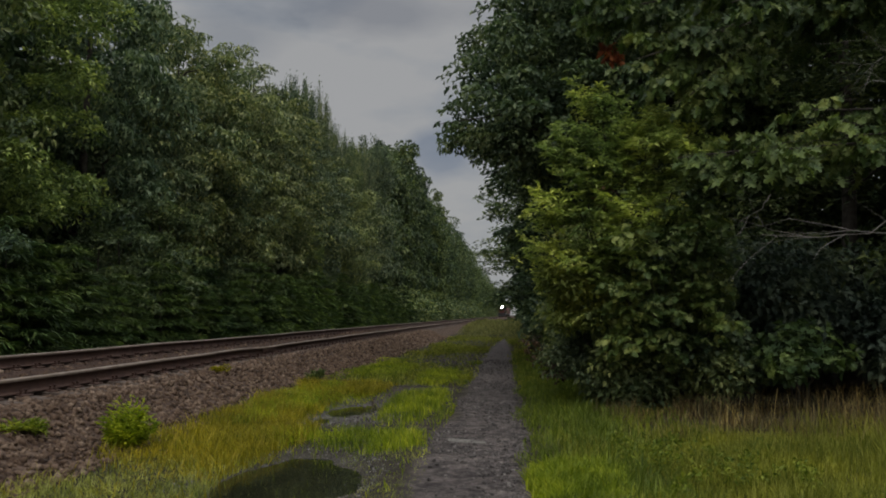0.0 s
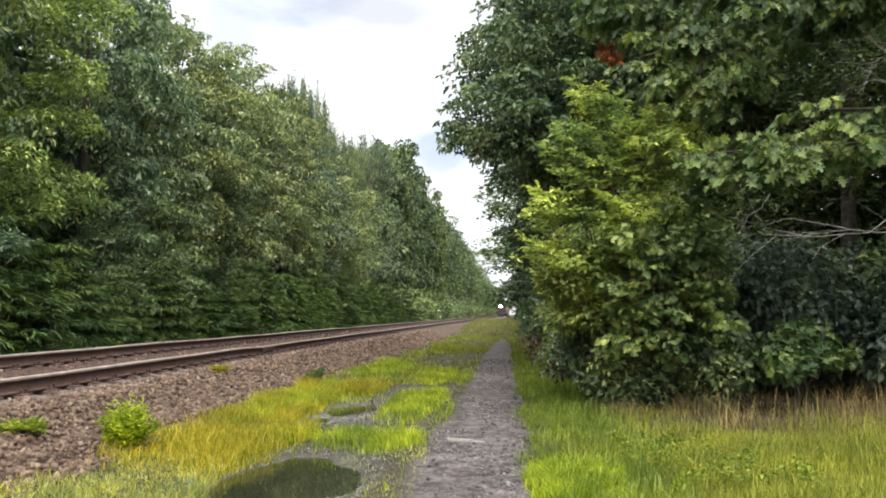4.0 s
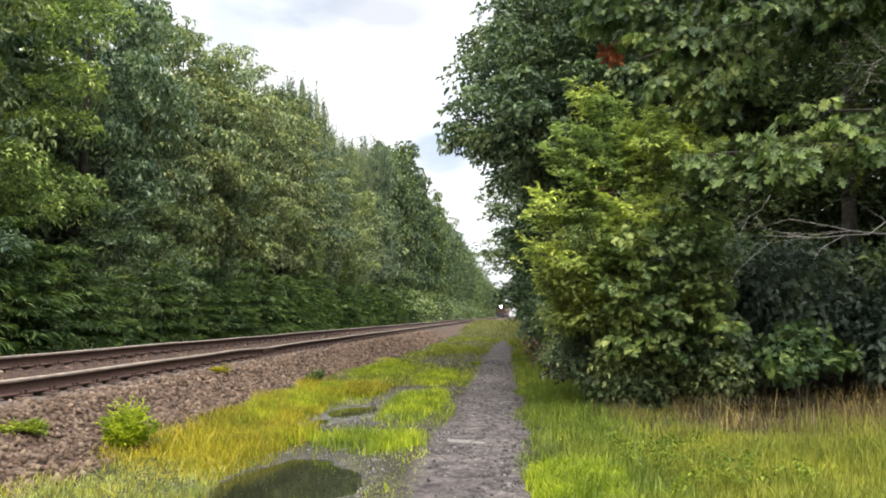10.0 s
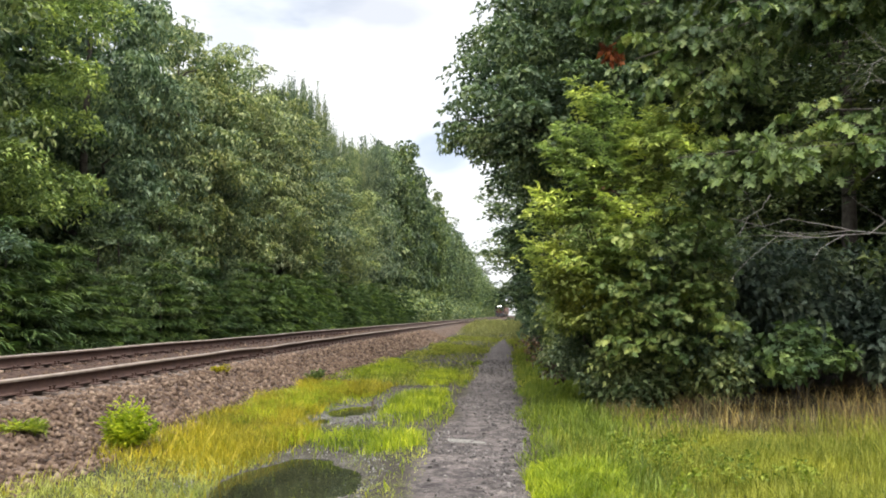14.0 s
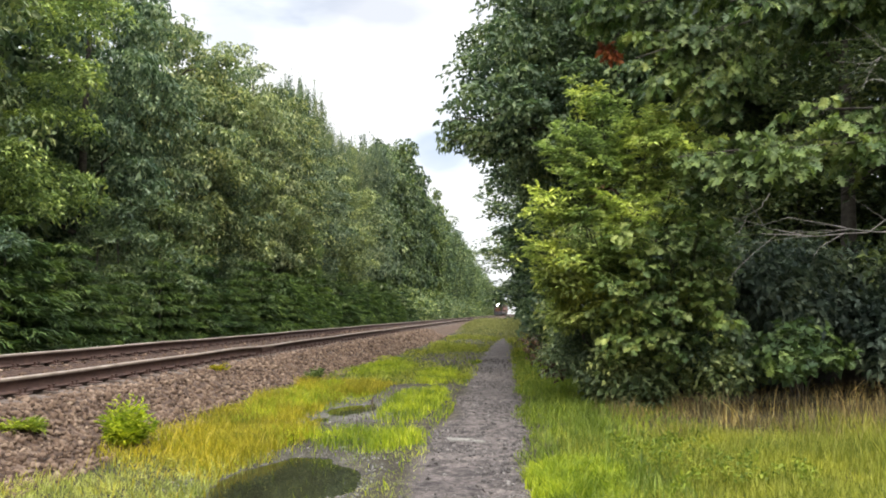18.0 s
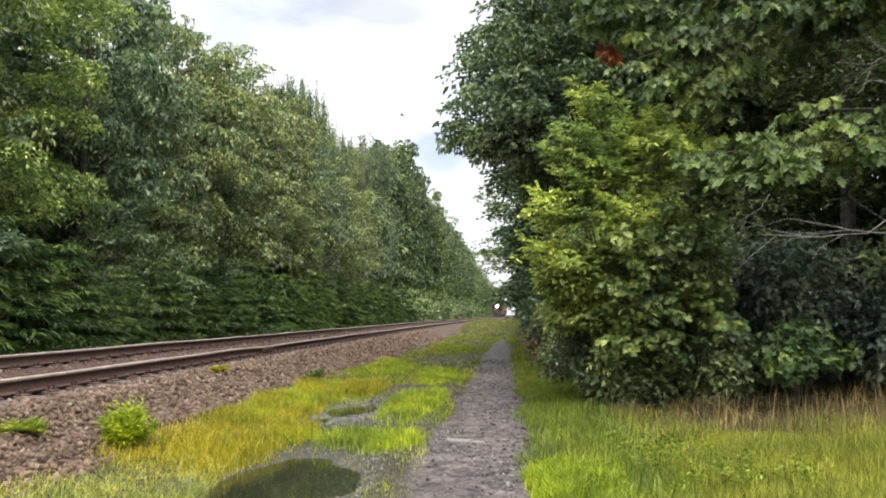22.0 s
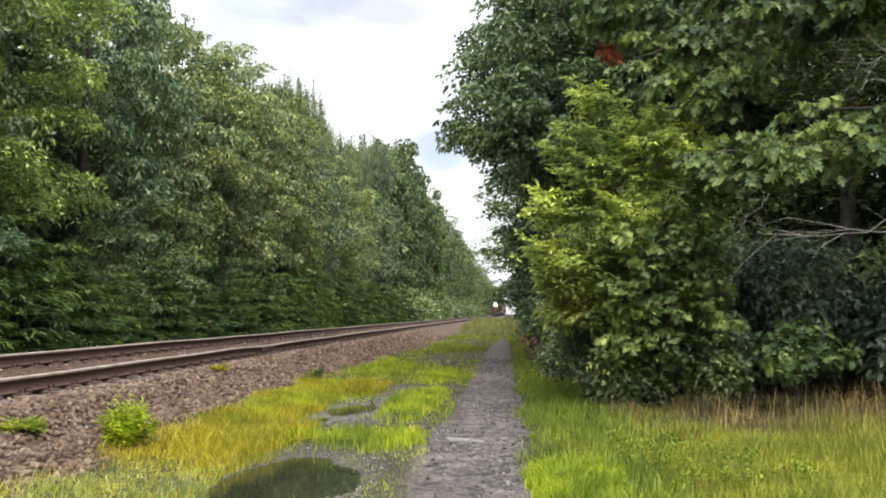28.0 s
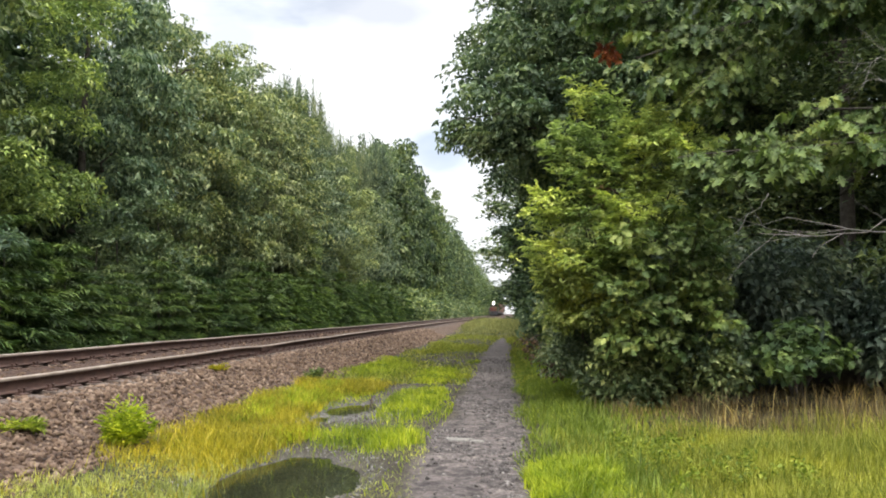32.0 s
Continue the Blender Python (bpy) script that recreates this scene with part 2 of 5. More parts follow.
# ---- building helpers ----
def mesh_data(name, verts, faces, mats, smooth=False, slots=None):
    me = bpy.data.meshes.new(name)
    verts = np.asarray(verts, dtype=np.float32)
    if isinstance(faces, np.ndarray):
        k = faces.shape[1]
        me.vertices.add(len(verts))
        me.vertices.foreach_set("co", verts.ravel())
        me.loops.add(faces.size)
        me.loops.foreach_set("vertex_index", faces.astype(np.int32).ravel())
        me.polygons.add(len(faces))
        me.polygons.foreach_set("loop_start", np.arange(0, faces.size, k, dtype=np.int32))
        me.update(calc_edges=True)
    else:
        me.from_pydata([tuple(v) for v in verts], [], faces)
    for m in (mats if isinstance(mats, (list, tuple)) else [mats]):
        me.materials.append(m)
    if slots is not None:
        me.polygons.foreach_set("material_index", np.asarray(slots, dtype=np.int32))
    if smooth:
        me.polygons.foreach_set("use_smooth", np.ones(len(me.polygons), dtype=bool))
    return me


def child(name, me, parent, label="", m=None, kind=""):
    ob = new(name, me)
    ob.parent = parent
    if m is not None:
        ob.matrix_basis = m
    return tagged(ob, label, kind=kind)


def part(name, bm, mat, parent, label="", smooth=False):
    me = bpy.data.meshes.new(name)
    bm.to_mesh(me)
    bm.free()
    me.materials.append(mat)
    if smooth:
        me.polygons.foreach_set("use_smooth", np.ones(len(me.polygons), dtype=bool))
    return child(name, me, parent, label)


def box(bm, x0, x1, y0, y1, z0, z1, bevel=0.0):
    made = bmesh.ops.create_cube(bm, size=1.0, matrix=Matrix.LocRotScale(((x0 + x1) / 2, (y0 + y1) / 2, (z0 + z1) / 2), None, (x1 - x0, y1 - y0, z1 - z0)))
    if bevel:
        edges = {e for v in made["verts"] for e in v.link_edges}
        bmesh.ops.bevel(bm, geom=list(edges), offset=bevel, segments=2, affect="EDGES", profile=0.5)
    return bm


def cyl(bm, centre, axis, r, length, seg=16, r2=None):
    rot = Vector(axis).to_track_quat("Z", "Y").to_matrix().to_4x4()
    bmesh.ops.create_cone(bm, cap_ends=True, segments=seg, radius1=r, radius2=r if r2 is None else r2, depth=length, matrix=Matrix.Translation(centre) @ rot)
    return bm


def tube(pts, radii, sides=7):
    """A tapering limb along points."""
    pts = np.asarray(pts, float)
    d = np.gradient(pts, axis=0)
    d /= np.linalg.norm(d, axis=1)[:, None] + 1e-9
    ref = np.array([0.31, 0.87, 0.37])
    u = np.cross(d, ref)
    u /= np.linalg.norm(u, axis=1)[:, None] + 1e-9
    v = np.cross(d, u)
    a = np.linspace(0, 2 * np.pi, sides, endpoint=False)
    ring = np.cos(a)[None, :, None] * u[:, None] + np.sin(a)[None, :, None] * v[:, None]
    vs = pts[:, None] + ring * np.asarray(radii, float)[:, None, None]
    n = len(pts)
    fs = []
    for i in range(n - 1):
        for j in range(sides):
            k = (j + 1) % sides
            fs.append((i * sides + j, i * sides + k, (i + 1) * sides + k, (i + 1) * sides + j))
    return vs.reshape(-1, 3), np.array(fs)


def join(pieces):
    vs, fs, n = [], [], 0
    for v, f in pieces:
        vs.append(v)
        fs.append(f + n)
        n += len(v)
    return np.vstack(vs), np.vstack(fs)


def unit(a):
    return a / (np.linalg.norm(a, axis=1)[:, None] + 1e-9)


def leaf_blades(p, axis, normal, length, width, fold=0.4):
    """One folded leaf of two triangles at each point."""
    axis = unit(axis)
    side = unit(np.cross(normal, axis))
    n = np.cross(axis, side)
    length, width = length[:, None], width[:, None]
    mid = p + axis * length * 0.45 + n * width * fold
    tip = p + axis * length - n * length * 0.12
    vs = np.stack([p, mid + side * width / 2, tip, mid - side * width / 2], axis=1).reshape(-1, 3)
    i = np.arange(len(p))[:, None] * 4
    fs = np.concatenate([i + [0, 1, 2], i + [0, 2, 3]], axis=1).reshape(-1, 3)
    return vs, fs


LOBES = [(0.0, 0.0), (0.16, 0.07), (0.28, 0.30), (0.35, 0.12), (0.52, 0.48), (0.55, 0.14), (0.78, 0.40), (0.76, 0.12), (0.90, 0.15), (1.0, 0.0)]


def lobed_blades(p, axis, normal, length, width, fold=0.2):
    """One lobed oak leaf at each point: a fan about the middle of its rib."""
    axis = unit(axis)
    side = unit(np.cross(normal, axis))
    n = np.cross(axis, side)
    outline = LOBES + [(a, -b) for a, b in LOBES[-2:0:-1]]
    length, width = length[:, None], width[:, None] / 0.62
    vs = [p + axis * length * 0.5]
    for a, b in outline:
        vs.append(p + axis * length * a + side * width * b + n * (width * abs(b) * fold * 2 - length * 0.22 * (a - 0.5) ** 2))
    m = len(vs)
    vs = np.stack(vs, 1).reshape(-1, 3)
    i = np.arange(len(p))[:, None] * m
    fs = np.concatenate([i + [0, 1 + k, 1 + (k + 1) % (m - 1)] for k in range(m - 1)], 1).reshape(-1, 3)
    return vs, fs


def clump_points(rng, centres, radii, count, size, aspect=0.55, droop=0.35, fill=0.25, upward=0.55, cull=0.72, top=0.0):
    """Where leaves grow on clumps (ellipsoids): mostly in their shells, a share inside, none deep within a neighbour."""
    centres, radii = np.asarray(centres, float), np.asarray(radii, float)
    area = (radii[:, 0] * radii[:, 1] + radii[:, 0] * radii[:, 2] + radii[:, 1] * radii[:, 2])
    which = rng.choice(len(centres), size=count, p=area / area.sum())
    d = unit(rng.normal(size=(count, 3)) + np.array([0, 0, top]))
    rr = np.where(rng.random(count) < fill, rng.uniform(0.35, 0.85, count), np.minimum(rng.normal(0.96, 0.10, count), 1.07))
    lump = 1.0 + 0.16 * np.sin(d[:, 0] * 7 + which * 1.7) * np.sin(d[:, 2] * 8 + which * 2.3) + 0.1 * np.sin(d[:, 1] * 13 + which)
    p = centres[which] + d * radii[which] * (rr * lump)[:, None]
    keep = np.ones(count, bool)
    if cull:
        for c, r in zip(centres, radii):
            q = ((p - c) / (r * cull)) ** 2
            keep &= ~((q.sum(1) < 1) & (rng.random(count) < 0.85) & (rr > 0.86))
    p, d = p[keep], d[keep]
    k = len(p)
    n = unit(d * 0.55 + np.array([0, 0, upward]) + rng.normal(size=(k, 3)) * 0.45)
    ax = np.cross(n, rng.normal(size=(k, 3))) + d * 0.5 - np.array([0, 0, droop])
    ln = size * rng.uniform(0.65, 1.3, k)
    return p, ax, n, ln, ln * aspect * rng.uniform(0.8, 1.2, k)


def clump_leaves(rng, centres, radii, count, size, aspect=0.55, droop=0.35, fill=0.25, upward=0.55, cull=0.72, blades=leaf_blades, top=0.0):
    return blades(*clump_points(rng, centres, radii, count, size, aspect, droop, fill, upward, cull, top))


def spray_points(r, starts, ends, twigs, per, leaf, aspect, spread=0.8, droop=0.10, hang=0.35, flat=0.25, upward=0.9, reach=0.40):
    """Leaves along the side twigs of many sprays that run from starts to ends."""
    starts, ends = np.asarray(starts, float), np.asarray(ends, float)
    n, up = len(starts), np.array([0, 0, 1.0])
    d = ends - starts
    length = np.linalg.norm(d, axis=1)[:, None, None]
    along = (d / (length[:, 0] + 1e-9))[:, None]
    side = unit(np.cross(d, up))[:, None]
    s = (np.arange(twigs) + r.random((n, twigs))) / twigs * 0.85 + 0.15
    base = starts[:, None] + d[:, None] * s[..., None] - up * droop * length * (s ** 2)[..., None]
    sign = np.where((np.arange(twigs) % 2)[None] == 0, 1.0, -1.0) * np.ones((n, 1))
    td = along * 0.8 + side * (sign * spread)[..., None] + r.normal(0, 0.22, (n, twigs, 3)) + up * r.normal(0, flat, (n, twigs))[..., None]
    td = td / np.linalg.norm(td, axis=2)[..., None]
    tl = length[..., 0] * reach * (1.2 - 0.75 * s) * r.uniform(0.6, 1.2, (n, twigs)) + leaf * 0.5
    q = (np.arange(per) + r.random((n, twigs, per))) / per
    p = base[:, :, None] + td[:, :, None] * (tl[..., None] * q)[..., None] - up * (hang * 0.5 * tl[..., None] * q ** 2)[..., None]
    td = np.broadcast_to(td[:, :, None], p.shape).reshape(-1, 3)
    p = p.reshape(-1, 3)
    k = len(p)
    tside = unit(np.cross(td, up))
    ax = td * 0.7 + tside * r.choice([-0.8, 0.8], k)[:, None] + r.normal(0, 0.25, (k, 3)) - up * hang
    nm = unit(up * upward + r.normal(0, 0.40, (k, 3)))
    ln = leaf * r.uniform(0.6, 1.3, k)
    return p, ax, nm, ln, ln * aspect * r.uniform(0.8, 1.2, k)


def spray_stems(starts, ends, droop=0.10, thick=0.006):
    """The thin stems of such sprays."""
    t = np.linspace(0, 1, 5)[:, None]
    out_ = []
    for a, b in zip(np.asarray(starts, float), np.asarray(ends, float)):
        pts = a + (b - a) * t
        pts[:, 2] -= droop * np.linalg.norm(b - a) * t[:, 0] ** 2
        out_.append(tube(pts, np.linspace(thick, thick * 0.3, 5), 4))
    return join(out_)


def along_bough(r, a, b, n, width, height, back=(0.45, 0.9), first=0.25):
    """Starts and ends of sprays that clothe a bough from a to b."""
    a, b = np.array(a, float), np.array(b, float)
    s = r.uniform(first, 1.0, (n, 1))
    e = a + (b - a) * s + r.normal(size=(n, 3)) * [width, width, height]
    d = (b - a) / np.linalg.norm(b - a)
    out_ = e - a - (b - a) * s
    st = e - d * r.uniform(*back, (n, 1)) - out_ * 0.6 + r.normal(size=(n, 3)) * 0.06
    return st, e


def crown_clumps(rng, n, zc, rx, ry, rz, size, inner=0.55, lean=0.0):
    """Clumps spread over a crown, fewer underneath."""
    k = np.arange(n) + 0.5
    z = 1 - 2 * k / n
    a = k * 2.399963 + rng.random() * 6.3
    s = np.sqrt(1 - z * z)
    d = np.stack([s * np.cos(a), s * np.sin(a), z], 1)
    f = rng.uniform(inner, 0.92, n)[:, None]
    c = d * f * np.array([rx, ry, rz]) + rng.normal(size=(n, 3)) * 0.12 * rx + np.array([0, 0, zc])
    r = size * rng.uniform(0.7, 1.35, n)[:, None] * np.array([1.1, 1.1, 0.75])
    r[:, :2] *= (1.1 - 0.3 * np.clip(z, 0, 1))[:, None]
    return c, r


def tufted(rng, c, r, k, share=0.37):
    """Splits each bough into smaller tufts over its upper side, with gaps between."""
    cc, rr = [], []
    for ci, ri in zip(c, r):
        d = unit(rng.normal(size=(k, 3)) + np.array([0, 0, 0.35]))
        cc.append(ci + d * ri * rng.uniform(0.6, 0.95, (k, 1)))
        rr.append(ri[0] * share * rng.uniform(0.7, 1.3, (k, 1)) * np.array([1.15, 1.15, 0.62]))
    return np.vstack(cc), np.vstack(rr)


def limb_paths(rng, h, reach, n, start=0.2, rise=0.5):
    """Curved limbs that leave the trunk and climb outwards."""
    made = []
    for i in range(n):
        z0 = h * (start + (0.85 - start) * (i + 0.5) / n)
        a = i * 2.4 + rng.uniform(-0.4, 0.4)
        L = reach * (1.05 - 0.5 * i / n)
        s = np.linspace(0, 1, 6)
        pts = np.stack([np.cos(a) * L * s, np.sin(a) * L * s, z0 + L * rise * s ** 1.4 + 0.06 * L * np.sin(s * 5 + i)], 1)
        pts[:, :2] += rng.normal(size=(6, 2)) * 0.05 * L * s[:, None]
        made.append((pts, h * 0.006 * (1.2 - 0.6 * i / n) * (1 - 0.85 * s) + 0.008))
    return made


def tree_meshes(name, rng, h, crown, leaf_mat, bark=None, limbs=6, lean=0.15, stem=0.013, tall=0.93):
    """The meshes of one tree: trunk, limbs and crown."""
    bark = bark or M_BARK
    s = np.linspace(0, 1, 9)
    pts = np.stack([lean * np.sin(s * 3), lean * 0.6 * np.sin(s * 4 + 1) - lean * 0.5, s * h * tall], 1)
    rad = h * stem * (1.0 - 0.9 * s) + 0.012
    rad[0] *= 1.5
    v, f = tube(pts, rad, 9)
    v[:, 2] -= 0.25
    data = {"trunk": mesh_data("trunk", v, f, bark, True), "limbs": []}
    for pts, r in limb_paths(rng, h, h * 0.11, limbs):
        v, f = tube(pts, r, 6)
        data["limbs"].append(mesh_data("limb", v, f, bark, True))
    data["crown"] = mesh_data("crown", *crown, leaf_mat)
    return data


def plant_tree(name, data, x, y, z, turn, scale, label, category, group=""):
    ob = new(name)
    ob.empty_display_size = 0.3
    ob.matrix_basis = Matrix.LocRotScale((x, y, z), Euler((0, 0, turn)), scale if isinstance(scale, tuple) else (scale,) * 3)
    child("trunk", data["trunk"], ob)
    for me in data["limbs"]:
        child("limb", me, ob)
    child("crown", data["crown"], ob)
    return tagged(ob, label, category, group)


# ---- the plan: the track bends very slightly to the right ----
def bend(y):
    return np.maximum(y, 0) ** 2 / 28000.0


PROFILE_U = [-900, -30, -11, -9.4, -9.0, -4.6, -4.0, -3.2, -2.7, -1.4, -0.95, -0.4, 0.25, 0.7, 3, 12, 900]
PROFILE_Z = [-0.3, -0.2, -0.15, -0.05, 0.0, 0.12, 0.11, 0.04, 0.0, -0.01, 0.0, -0.015, 0.0, 0.03, 0.06, 0.12, 0.3]
PUDDLES = [(-2.07, 7.40, 0.69, 1.36, 0.10), (-2.45, 12.6, 0.75, 1.5, 0.06), (-2.95, 11.5, 0.5, 0.6, 0.05)]
WATER_Z = -0.045


def ripple(x, y):
    return 0.5 * np.sin(x * 2.1 + 0.7 * np.sin(y * 1.3)) + 0.5 * np.sin(y * 1.7 + 1.1 * np.sin(x * 1.9 + 1))


def ground_z(x, y):
    x, y = np.asarray(x, float), np.asarray(y, float)
    u = x - bend(y)
    z = np.interp(u, PROFILE_U, PROFILE_Z)
    near = np.exp(-(np.abs(y) / 60.0) ** 2)
    z = z + near * (0.018 * ripple(x, y) + 0.008 * ripple(x * 3.3 + 2, y * 3.1) + 0.006 * ripple(x * 8, y * 9) + 0.005 * ripple(x * 15 + 1, y * 13))
    for cx, cy, rx, ry, dep in PUDDLES:
        d = ((x - cx) / rx) ** 2 + ((y - cy) / ry) ** 2 + 0.25 * ripple(x * 3, y * 2)
        z = z - dep * np.clip(1.25 - d, 0, 1)
    return z


def path_mask(x, y):
    """1 on the trodden gravel, 0 on soil."""
    u = x - bend(y)
    wob = 0.10 * ripple(x * 0.4, y * 1.1) + 0.05 * ripple(x, y * 3.3)
    left = np.interp(y, [0, 6.5, 8.5, 10, 12, 18, 30, 44, 56], [-1.05, -1.02, -1.14, -1.12, -1.0, -1.05, -1.1, -0.9, -0.4])
    a = np.clip((u - left + wob) / 0.22, 0, 1) * np.clip((np.interp(y, [0, 34, 56], [0.27, 0.22, -0.2]) + wob - u) / 0.2, 0, 1)
    # stony muddy strip between the path and the ballast
    b = 0.75 * np.clip((u + 2.55 + wob) / 0.4, 0, 1) * np.clip((-1.0 - u) / 0.2, 0, 1) * np.clip(0.4 + 1.2 * ripple(x * 0.7 + 3, y * 0.35), 0.15, 1)
    # overgrown farther on
    return np.maximum(a, b) * np.clip((62 - y) / 14.0, 0, 1)


def grown(lo, hi, dense_lo, dense_hi, step, factor):
    out_ = list(np.arange(dense_lo, dense_hi + step / 2, step))
    s, v = step, dense_hi
    while v < hi:
        s *= factor
        v += s
        out_.append(min(v, hi))
    s, v, low = step, dense_lo, []
    while v > lo:
        s *= factor
        v -= s
        low.append(max(v, lo))
    return np.array(low[::-1] + out_)


def sheet(xs, ys, zf):
    X, Y = np.meshgrid(xs, ys)
    vs = np.stack([X, Y, zf(X, Y)], -1).reshape(-1, 3)
    nx, ny = len(xs), len(ys)
    i = (np.arange(ny - 1)[:, None] * nx + np.arange(nx - 1)[None]).reshape(-1, 1)
    return vs, i + np.array([0, 1, nx + 1, nx])


vs, fs = sheet(grown(-2500, 2500, -5, 6.5, 0.09, 1.22), grown(-300, 4000, 4.5, 22, 0.1, 1.08), ground_z)
me = mesh_data("ground", vs, fs, M_GROUND, True)
for key, fn in (("path", path_mask), ("wet", lambda x, y: np.clip(sum(np.clip(1.28 - ((x - c[0]) / c[2]) ** 2 - ((y - c[1]) / c[3]) ** 2, 0, 1) for c in PUDDLES), 0, 1))):
    a = me.attributes.new(key, "FLOAT", "POINT")
    a.data.foreach_set("value", fn(vs[:, 0], vs[:, 1]).astype(np.float32))
tagged(new("ground", me), "damp soil with a narrow trodden grey gravel path beside the railway", "ground", kind="structure")

for i, (cx, cy, rx, ry, dep) in enumerate(PUDDLES[:2]):
    a = np.linspace(0, 2 * np.pi, 40, endpoint=False)
    ring = np.stack([cx + (rx + 0.55) * np.cos(a), cy + (ry + 0.35) * np.sin(a), np.full(40, WATER_Z - 0.004 * i)], 1)
    bm = bmesh.new()
    bm.faces.new([bm.verts.new(v) for v in ring])
    me = bpy.data.meshes.new("water")
    bm.to_mesh(me)
    bm.free()
    me.materials.append(M_WATER)
    tagged(new("puddle", me), ("shallow muddy puddle that mirrors the trees beside the path", "small muddy puddle with stones among the grass")[i], "puddle", kind="structure")

# ---- railway ----
RAIL_N, RAIL_F, TOP_N, TOP_F, RAIL_H = -5.7, -7.205, 0.775, 0.915, 0.18


def dip(y, rail):
    """Small uneven dips in the worn rails, with a low joint."""
    y = np.asarray(y, float)
    z = 0.006 * np.sin(y * 0.45 + rail) + 0.004 * np.sin(y * 1.15 + 2 * rail)
    if rail == 0:
        z = z - 0.030 * np.exp(-((y - 18.6) / 1.3) ** 2) + 0.010 * np.exp(-((y - 16.2) / 1.1) ** 2)
    return z * np.exp(-(y / 90.0) ** 2)


ys_rail = np.concatenate([np.arange(-30, 90, 0.5), np.arange(90, 560, 4.0)])
B_U = [-9.3, -8.75, -8.15, -7.8, -7.2, -6.95, -6.45, -5.95, -5.7, -5.15, -4.92, -4.45, -4.15, -3.95]
B_Z = [-0.08, 0.28, 0.66, 0.72, 0.675, 0.71, 0.665, 0.61, 0.53, 0.515, 0.505, 0.26, 0.16, 0.06]


def ballast_z(u, y):
    return np.interp(u, B_U, B_Z) + 0.012 * ripple(u * 5, y * 4) * np.exp(-(y / 50.0) ** 2)


us = np.arange(-9.3, -3.94, 0.15)
ysb = np.concatenate([np.arange(-30, 60, 0.3), np.arange(60, 560, 5.0)])
U, Y = np.meshgrid(us, ysb)
vs = np.stack([U + bend(Y), Y, ballast_z(U, Y)], -1).reshape(-1, 3)
i = (np.arange(len(ysb) - 1)[:, None] * len(us) + np.arange(len(us) - 1)[None]).reshape(-1, 1)
crib = [1 if -7.9 < us[k % (len(us) - 1)] < -5.7 else 0 for k in range(len(i))]
ballast = tagged(new("ballast_bed", mesh_data("ballast_bed", vs, i + np.array([0, 1, len(us) + 1, len(us)]), [M_BALLAST, M_CRIB], True, crib)),
                 "sloping bed of reddish brown crushed stone under the track", "ballast", kind="structure")

track = tagged(new("railway_track"), "single railway track with rusty rails on dark wooden sleepers", "railway track")
SECTION = [(-0.035, 0.0), (-0.037, -0.012), (-0.036, -0.036), (-0.010, -0.05), (-0.008, -0.15), (-0.03, -0.158), (-0.07, -0.166), (-0.07, -0.18),
           (0.07, -0.18), (0.07, -0.166), (0.03, -0.158), (0.008, -0.15), (0.010, -0.05), (0.036, -0.036), (0.037, -0.012), (0.035, 0.0)]
for k, (ru, rz) in enumerate(((RAIL_N, TOP_N), (RAIL_F, TOP_F))):
    n = len(SECTION)
    vs = np.array([[ru + bend(y) + sx, y, rz + sz + dip(y, k)] for y in ys_rail for sx, sz in SECTION])
    fs, slots = [], []
    for i in range(len(ys_rail) - 1):
        for j in range(n):
            m = (j + 1) % n
            fs.append((i * n + j, i * n + m, (i + 1) * n + m, (i + 1) * n + j))
            slots.append(1 if j in (n - 1, 0, 1, n - 2, n - 3) else 0)
    rail = child("rail", mesh_data("rail", vs, np.array(fs), [M_RUST, M_RAILTOP], False, slots), track, "rusty steel rail with a worn grey head")
    if k == 0:
        bm = bmesh.new()
        for sx in (-0.028, 0.028):
            box(bm, ru + bend(18.6) + sx - 0.014, ru + bend(18.6) + sx + 0.014, 18.15, 19.05, rz - 0.145, rz - 0.055, 0.005)
        part("fishplate", bm, M_RUST, track, "bolted joint bar on the rail")

bm = bmesh.new()
box(bm, -1.3, 1.3, -0.115, 0.115, -0.17, 0.0, 0.012)
tie_me = bpy.data.meshes.new("sleeper")
bm.to_mesh(tie_me)
bm.free()
tie_me.materials.append(M_TIE)
bm = bmesh.new()
box(bm, -0.17, 0.17, -0.095, 0.095, 0.0, 0.016, 0.003)
for sx in (-0.1, 0.1):
    for sy in (-0.05, 0.05):
        cyl(bm, (sx, sy, 0.035), (0, 0, 1), 0.011, 0.05, 6)
        box(bm, sx - 0.02, sx + 0.02, sy - 0.014, sy + 0.014, 0.055, 0.07)
plate_me = bpy.data.meshes.new("tie_plate")
bm.to_mesh(plate_me)
bm.free()
plate_me.materials.append(M_RUST)
rng = np.random.default_rng(3)
CANT = math.degrees(math.atan2(TOP_F - TOP_N, RAIL_N - RAIL_F))
for i in range(150):
    y = 3.0 + i * 0.54 + rng.uniform(-0.03, 0.03)
    mid = (RAIL_N + RAIL_F) / 2 + float(bend(y))
    t = child("sleeper", tie_me, track, "", pose(mid, y, (TOP_N + TOP_F) / 2 - RAIL_H - 0.018, 0, CANT, rng.uniform(-1.5, 1.5)))
    if i < 70:
        for ru, rz in ((RAIL_N, TOP_N), (RAIL_F, TOP_F)):
            child("tie_plate", plate_me, t, "", pose(ru - (RAIL_N + RAIL_F) / 2, 0, 0.001, 0, 0, 0))

# ---- the woods on the far side of the track ----
rng = np.random.default_rng(11)


